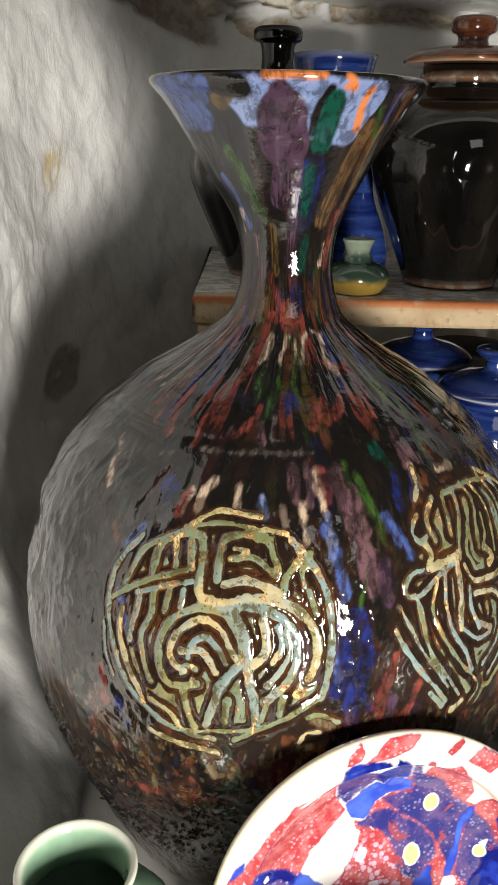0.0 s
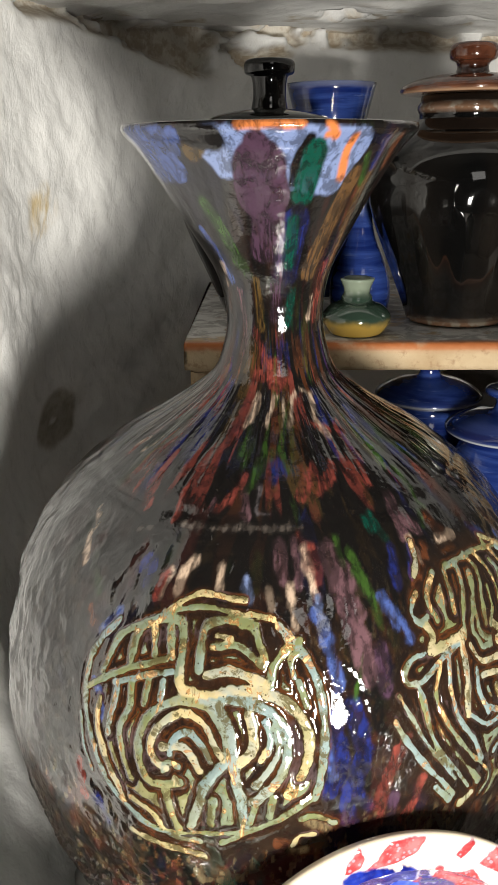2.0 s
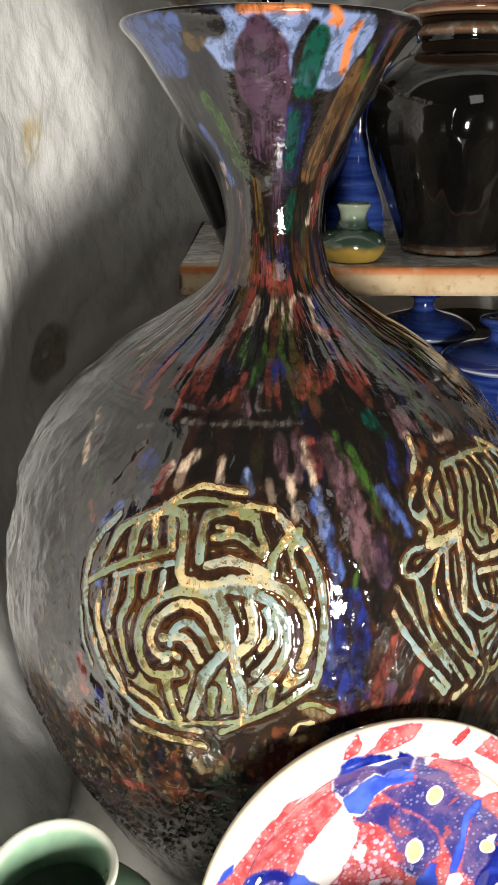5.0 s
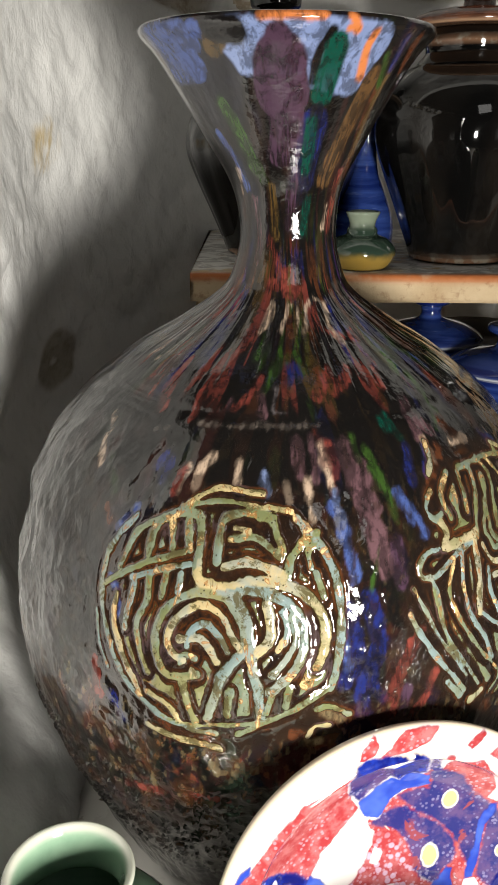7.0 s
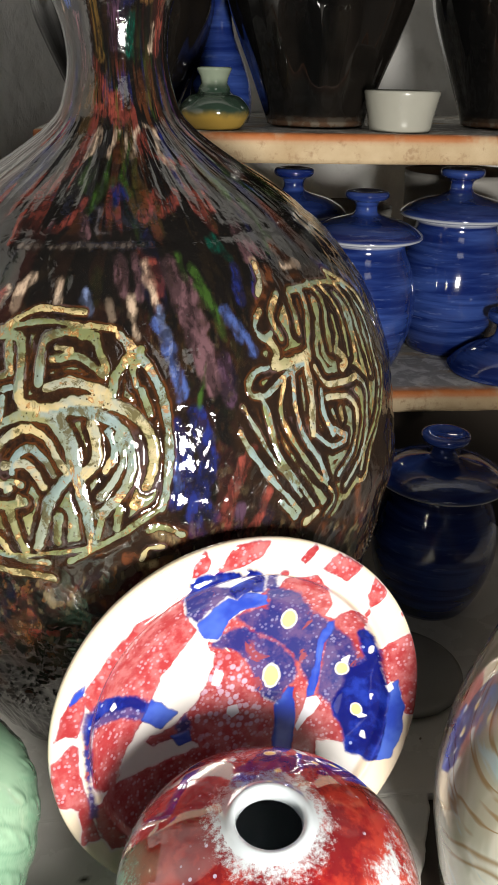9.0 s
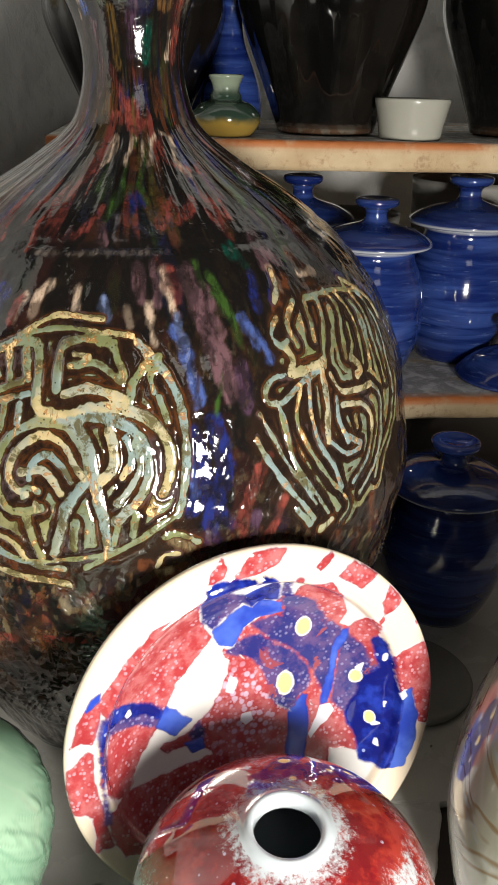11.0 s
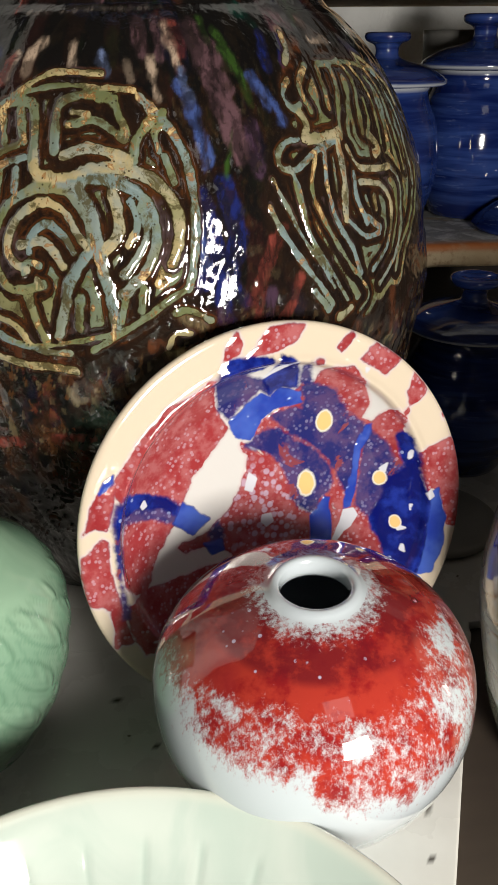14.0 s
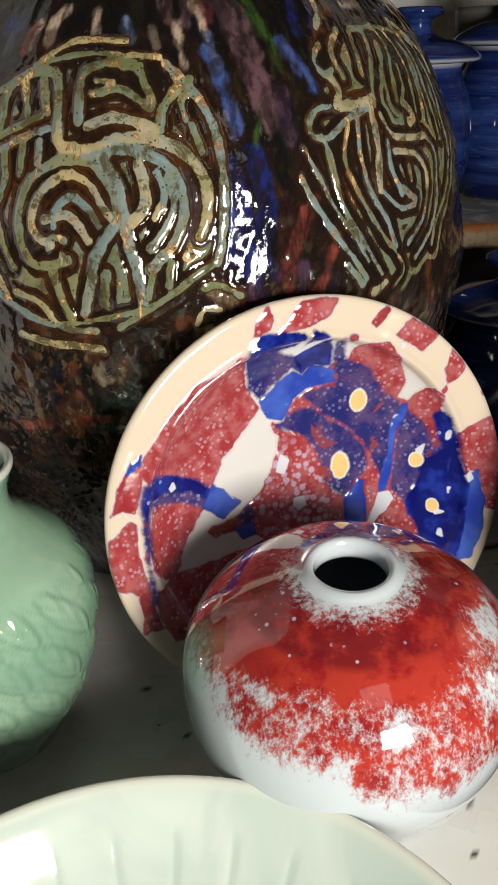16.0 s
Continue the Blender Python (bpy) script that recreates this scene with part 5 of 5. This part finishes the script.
def blue_jar(at, s, label, h=1.0):
    ob = thing("lidded_jar", at, label, "jar", "blue lidded jars")
    lift = lambda z: z * 1.11 if z < 0.1175 else 0.1304 + (z - 0.1175) * 0.757
    k = lambda keys: [(r * s * (1.09 if z > 0.1142 and r > 0.03 else 1.0), lift(z) * s * h) for r, z in keys]
    part("body", turned("body", k([(0, 0.003), (0.030, 0.002), (0.034, 0), (0.037, 0.003), (0.046, 0.022), (0.0525, 0.046), (0.0530, 0.066), (0.0480, 0.088), (0.0410, 0.102), (0.0390, 0.110), (0.0410, 0.1135), (0.036, 0.114), (0.034, 0.10), (0.045, 0.06), (0.03, 0.01), (0, 0.01)]),
                        70, 80, [(lift(0.1135) * s * h, 0.0015)]), M_BLUE, ob)
    top = part("lid", turned("lid", k([(0, 0.1145), (0.042, 0.1145), (0.0490, 0.1150), (0.0510, 0.1175), (0.0495, 0.1205), (0.0440, 0.1260), (0.0330, 0.1335), (0.0200, 0.1390), (0.0120, 0.1430), (0.0105, 0.147)]), 50, 80, [(lift(0.1160) * s * h, 0.0013)]), M_BLUE, ob, "domed blue lid with pale unglazed edge")
    part("knob", turned("knob", k([(0.0105, 0.1465), (0.0102, 0.152), (0.0120, 0.157), (0.0185, 0.161), (0.0205, 0.165), (0.0195, 0.169), (0.0150, 0.1705), (0.0080, 0.169), (0, 0.168)]), 30, 60), M_BLUE, top)
    return ob


ZL = lambda x: LOW - 0.006 * (x - 0.05)
blue_jar(pose(0.247, 0.782, ZL(0.247)), 1.0, "cobalt blue lidded jar with flat knob, on the lower shelf")
blue_jar(pose(0.357, 0.836, ZL(0.357)), 1.07, "larger cobalt blue lidded jar on the lower shelf", 1.02)
blue_jar(pose(0.192, 0.872, ZL(0.192)), 1.0, "cobalt blue lidded jar at the back of the shelf", 1.06)
blue_jar(pose(0.290, 0.622, -0.004), 1.03, "dark blue lidded jar on the white board below the shelf", 0.96)

ob = thing("jar_lid", pose(0.392, 0.758, ZL(0.39)), "loose cobalt blue jar lid lying on the shelf", "lid")
part("dome", turned("dome", [(0, 0.001), (0.046, 0.0), (0.0530, 0.001), (0.0550, 0.004), (0.0520, 0.009), (0.0440, 0.017), (0.0300, 0.026), (0.0180, 0.031), (0.0120, 0.036), (0.0105, 0.040)], 50, 80), M_BLUE, ob)
part("knob", turned("knob", [(0.0105, 0.0395), (0.0105, 0.046), (0.0180, 0.052), (0.0200, 0.057), (0.0185, 0.061), (0.0080, 0.061), (0, 0.060)], 30, 60), M_BLUE, ob)

for bx, by, br in ((0.262, 0.935, 0.052), (0.400, 0.950, 0.066)):
    keys = [(0, 0.003), (0.4, 0.002), (0.45, 0.0), (0.5, 0.05), (0.72, 0.6), (0.93, 1.6), (1.0, 2.55), (1.0, 2.62), (0.96, 2.6), (0.88, 1.6), (0.66, 0.65), (0, 0.2)]
    tagged(part("bowl", turned("bowl", [(a * br, b * br) for a, b in keys], 60, 80), M_GREY, at=pose(bx, by, ZL(bx))), "deep grey glazed bowl at the back of the shelf", "bowl", "grey bowls")

# ---------------------------------------------------------------- upper shelf

JAR = [(0, 0.003), (0.042, 0.002), (0.0450, 0), (0.0462, 0.003), (0.0500, 0.014), (0.0620, 0.045), (0.0760, 0.080), (0.0855, 0.110), (0.0855, 0.130), (0.0790, 0.150), (0.0620, 0.166), (0.0480, 0.1740),
       (0.0440, 0.1800), (0.0450, 0.1880), (0.0480, 0.1900), (0.0440, 0.1930), (0.0430, 0.2000), (0.040, 0.2005), (0.038, 0.19), (0.06, 0.16), (0.075, 0.11), (0.045, 0.012), (0, 0.01)]


def dark_jar(at, label, lid_material, lid_label, low=0.0):
    ob = thing("lidded_jar", at, label, "jar", "dark lidded jars")
    wide = 1.15 if low else 1.0
    part("body", turned("body", [(r, z * (1 - low * 5)) for r, z in JAR], 110, 168, [(0.001, 0.0040), (0.190, 0.0012)], 0.012, facets=(14, 0.0, 0.120, 0.020)), M_BLACK, ob)
    top = part("lid", turned("lid", [(r, z - low) for r, z in [(0, 0.2012), (0.05, 0.2012), (0.0595, 0.2015), (0.0620, 0.2035), (0.0605, 0.2075), (0.0520, 0.2120), (0.0350, 0.2160), (0.0200, 0.2180), (0.0150, 0.2190)]], 50, 100, [(0.2022 - low, 0.0011)]), lid_material, ob, lid_label)
    part("knob", turned("knob", [(0.0150 * wide, 0.2185 - low), (0.0135 * wide, 0.2230 - low * 0.6), (0.0150 * wide, 0.2270), (0.0196 * wide, 0.2295), (0.0208 * wide, 0.2335), (0.0206 * wide, 0.2390), (0.0180 * wide, 0.2420), (0.0080, 0.2428), (0, 0.2428)], 36, 60), lid_material, top)
    return ob


dark_jar(pose(0.2045, 0.838, UP), "black-glazed lidded jar with brown lid and fluted sides", M_BROWN, "iron-brown lid")
dark_jar(pose(0.4020, 0.850, UP), "black-glazed lidded jar with brown lid and fluted sides", M_BROWN, "iron-brown lid")
dark_jar(pose(0.0265, 0.885, UP) @ Matrix.Diagonal((1, 1, 0.972, 1)), "black-glazed lidded jar with black lid beside the wall", M_BLACK, "black lid", 0.020)

beaker = turned("beaker", [(0, 0.003), (0.026, 0.002), (0.030, 0.0), (0.033, 0.01), (0.034, 0.10), (0.038, 0.18), (0.0460, 0.215), (0.0480, 0.2225), (0.0470, 0.2245), (0.0445, 0.222), (0.036, 0.18), (0.031, 0.10), (0.028, 0.01), (0, 0.008)], 70, 90, [(0.2240, 0.0016)])
tagged(part("beaker", beaker, M_BLUE, at=pose(0.0935, 1.0, UP)), "tall blue beaker with flared pale rim", "beaker")
flask = turned("bottle", [(0, 0.003), (0.024, 0.002), (0.027, 0), (0.0300, 0.012), (0.0295, 0.032), (0.0225, 0.055), (0.0140, 0.075), (0.0105, 0.092), (0.0110, 0.115), (0.0150, 0.140), (0.0165, 0.146), (0.0150, 0.148), (0.009, 0.12), (0.008, 0.09), (0.02, 0.03), (0, 0.01)], 70, 80)
tagged(part("bottle", flask, M_BLUE, at=pose(0.1175, 0.880, UP)), "slim-necked cobalt blue bottle on the upper shelf", "bottle")
ash = turned("bottle", [(0, 0.002), (0.018, 0.001), (0.0205, 0), (0.0240, 0.004), (0.0280, 0.012), (0.0278, 0.018), (0.0205, 0.0265), (0.0128, 0.0300), (0.0126, 0.0335), (0.0106, 0.0365), (0.0110, 0.0410), (0.0134, 0.0470), (0.0142, 0.0488), (0.0130, 0.0500), (0.0105, 0.0485), (0.0075, 0.0400), (0.012, 0.025), (0.02, 0.012), (0, 0.006)], 70, 80)
tagged(part("bottle", ash, M_ASH, at=pose(0.1035, 0.7780, UP) @ Matrix.Diagonal((1.08, 1.08, 1.0, 1))), "tiny ash-green bottle with ochre foot", "bottle")
cup = turned("cup", [(0, 0.003), (0.024, 0.002), (0.0265, 0), (0.0280, 0.003), (0.0290, 0.010), (0.0315, 0.022), (0.0338, 0.0325), (0.0335, 0.0345), (0.0315, 0.0340), (0.0295, 0.024), (0.0265, 0.008), (0, 0.006)], 60, 80, [(0.034, 0.0012)])
tagged(part("cup", cup, M_CUP, at=pose(0.2705, 0.7780, UP)), "small off-white straight-sided cup on the shelf edge", "cup")
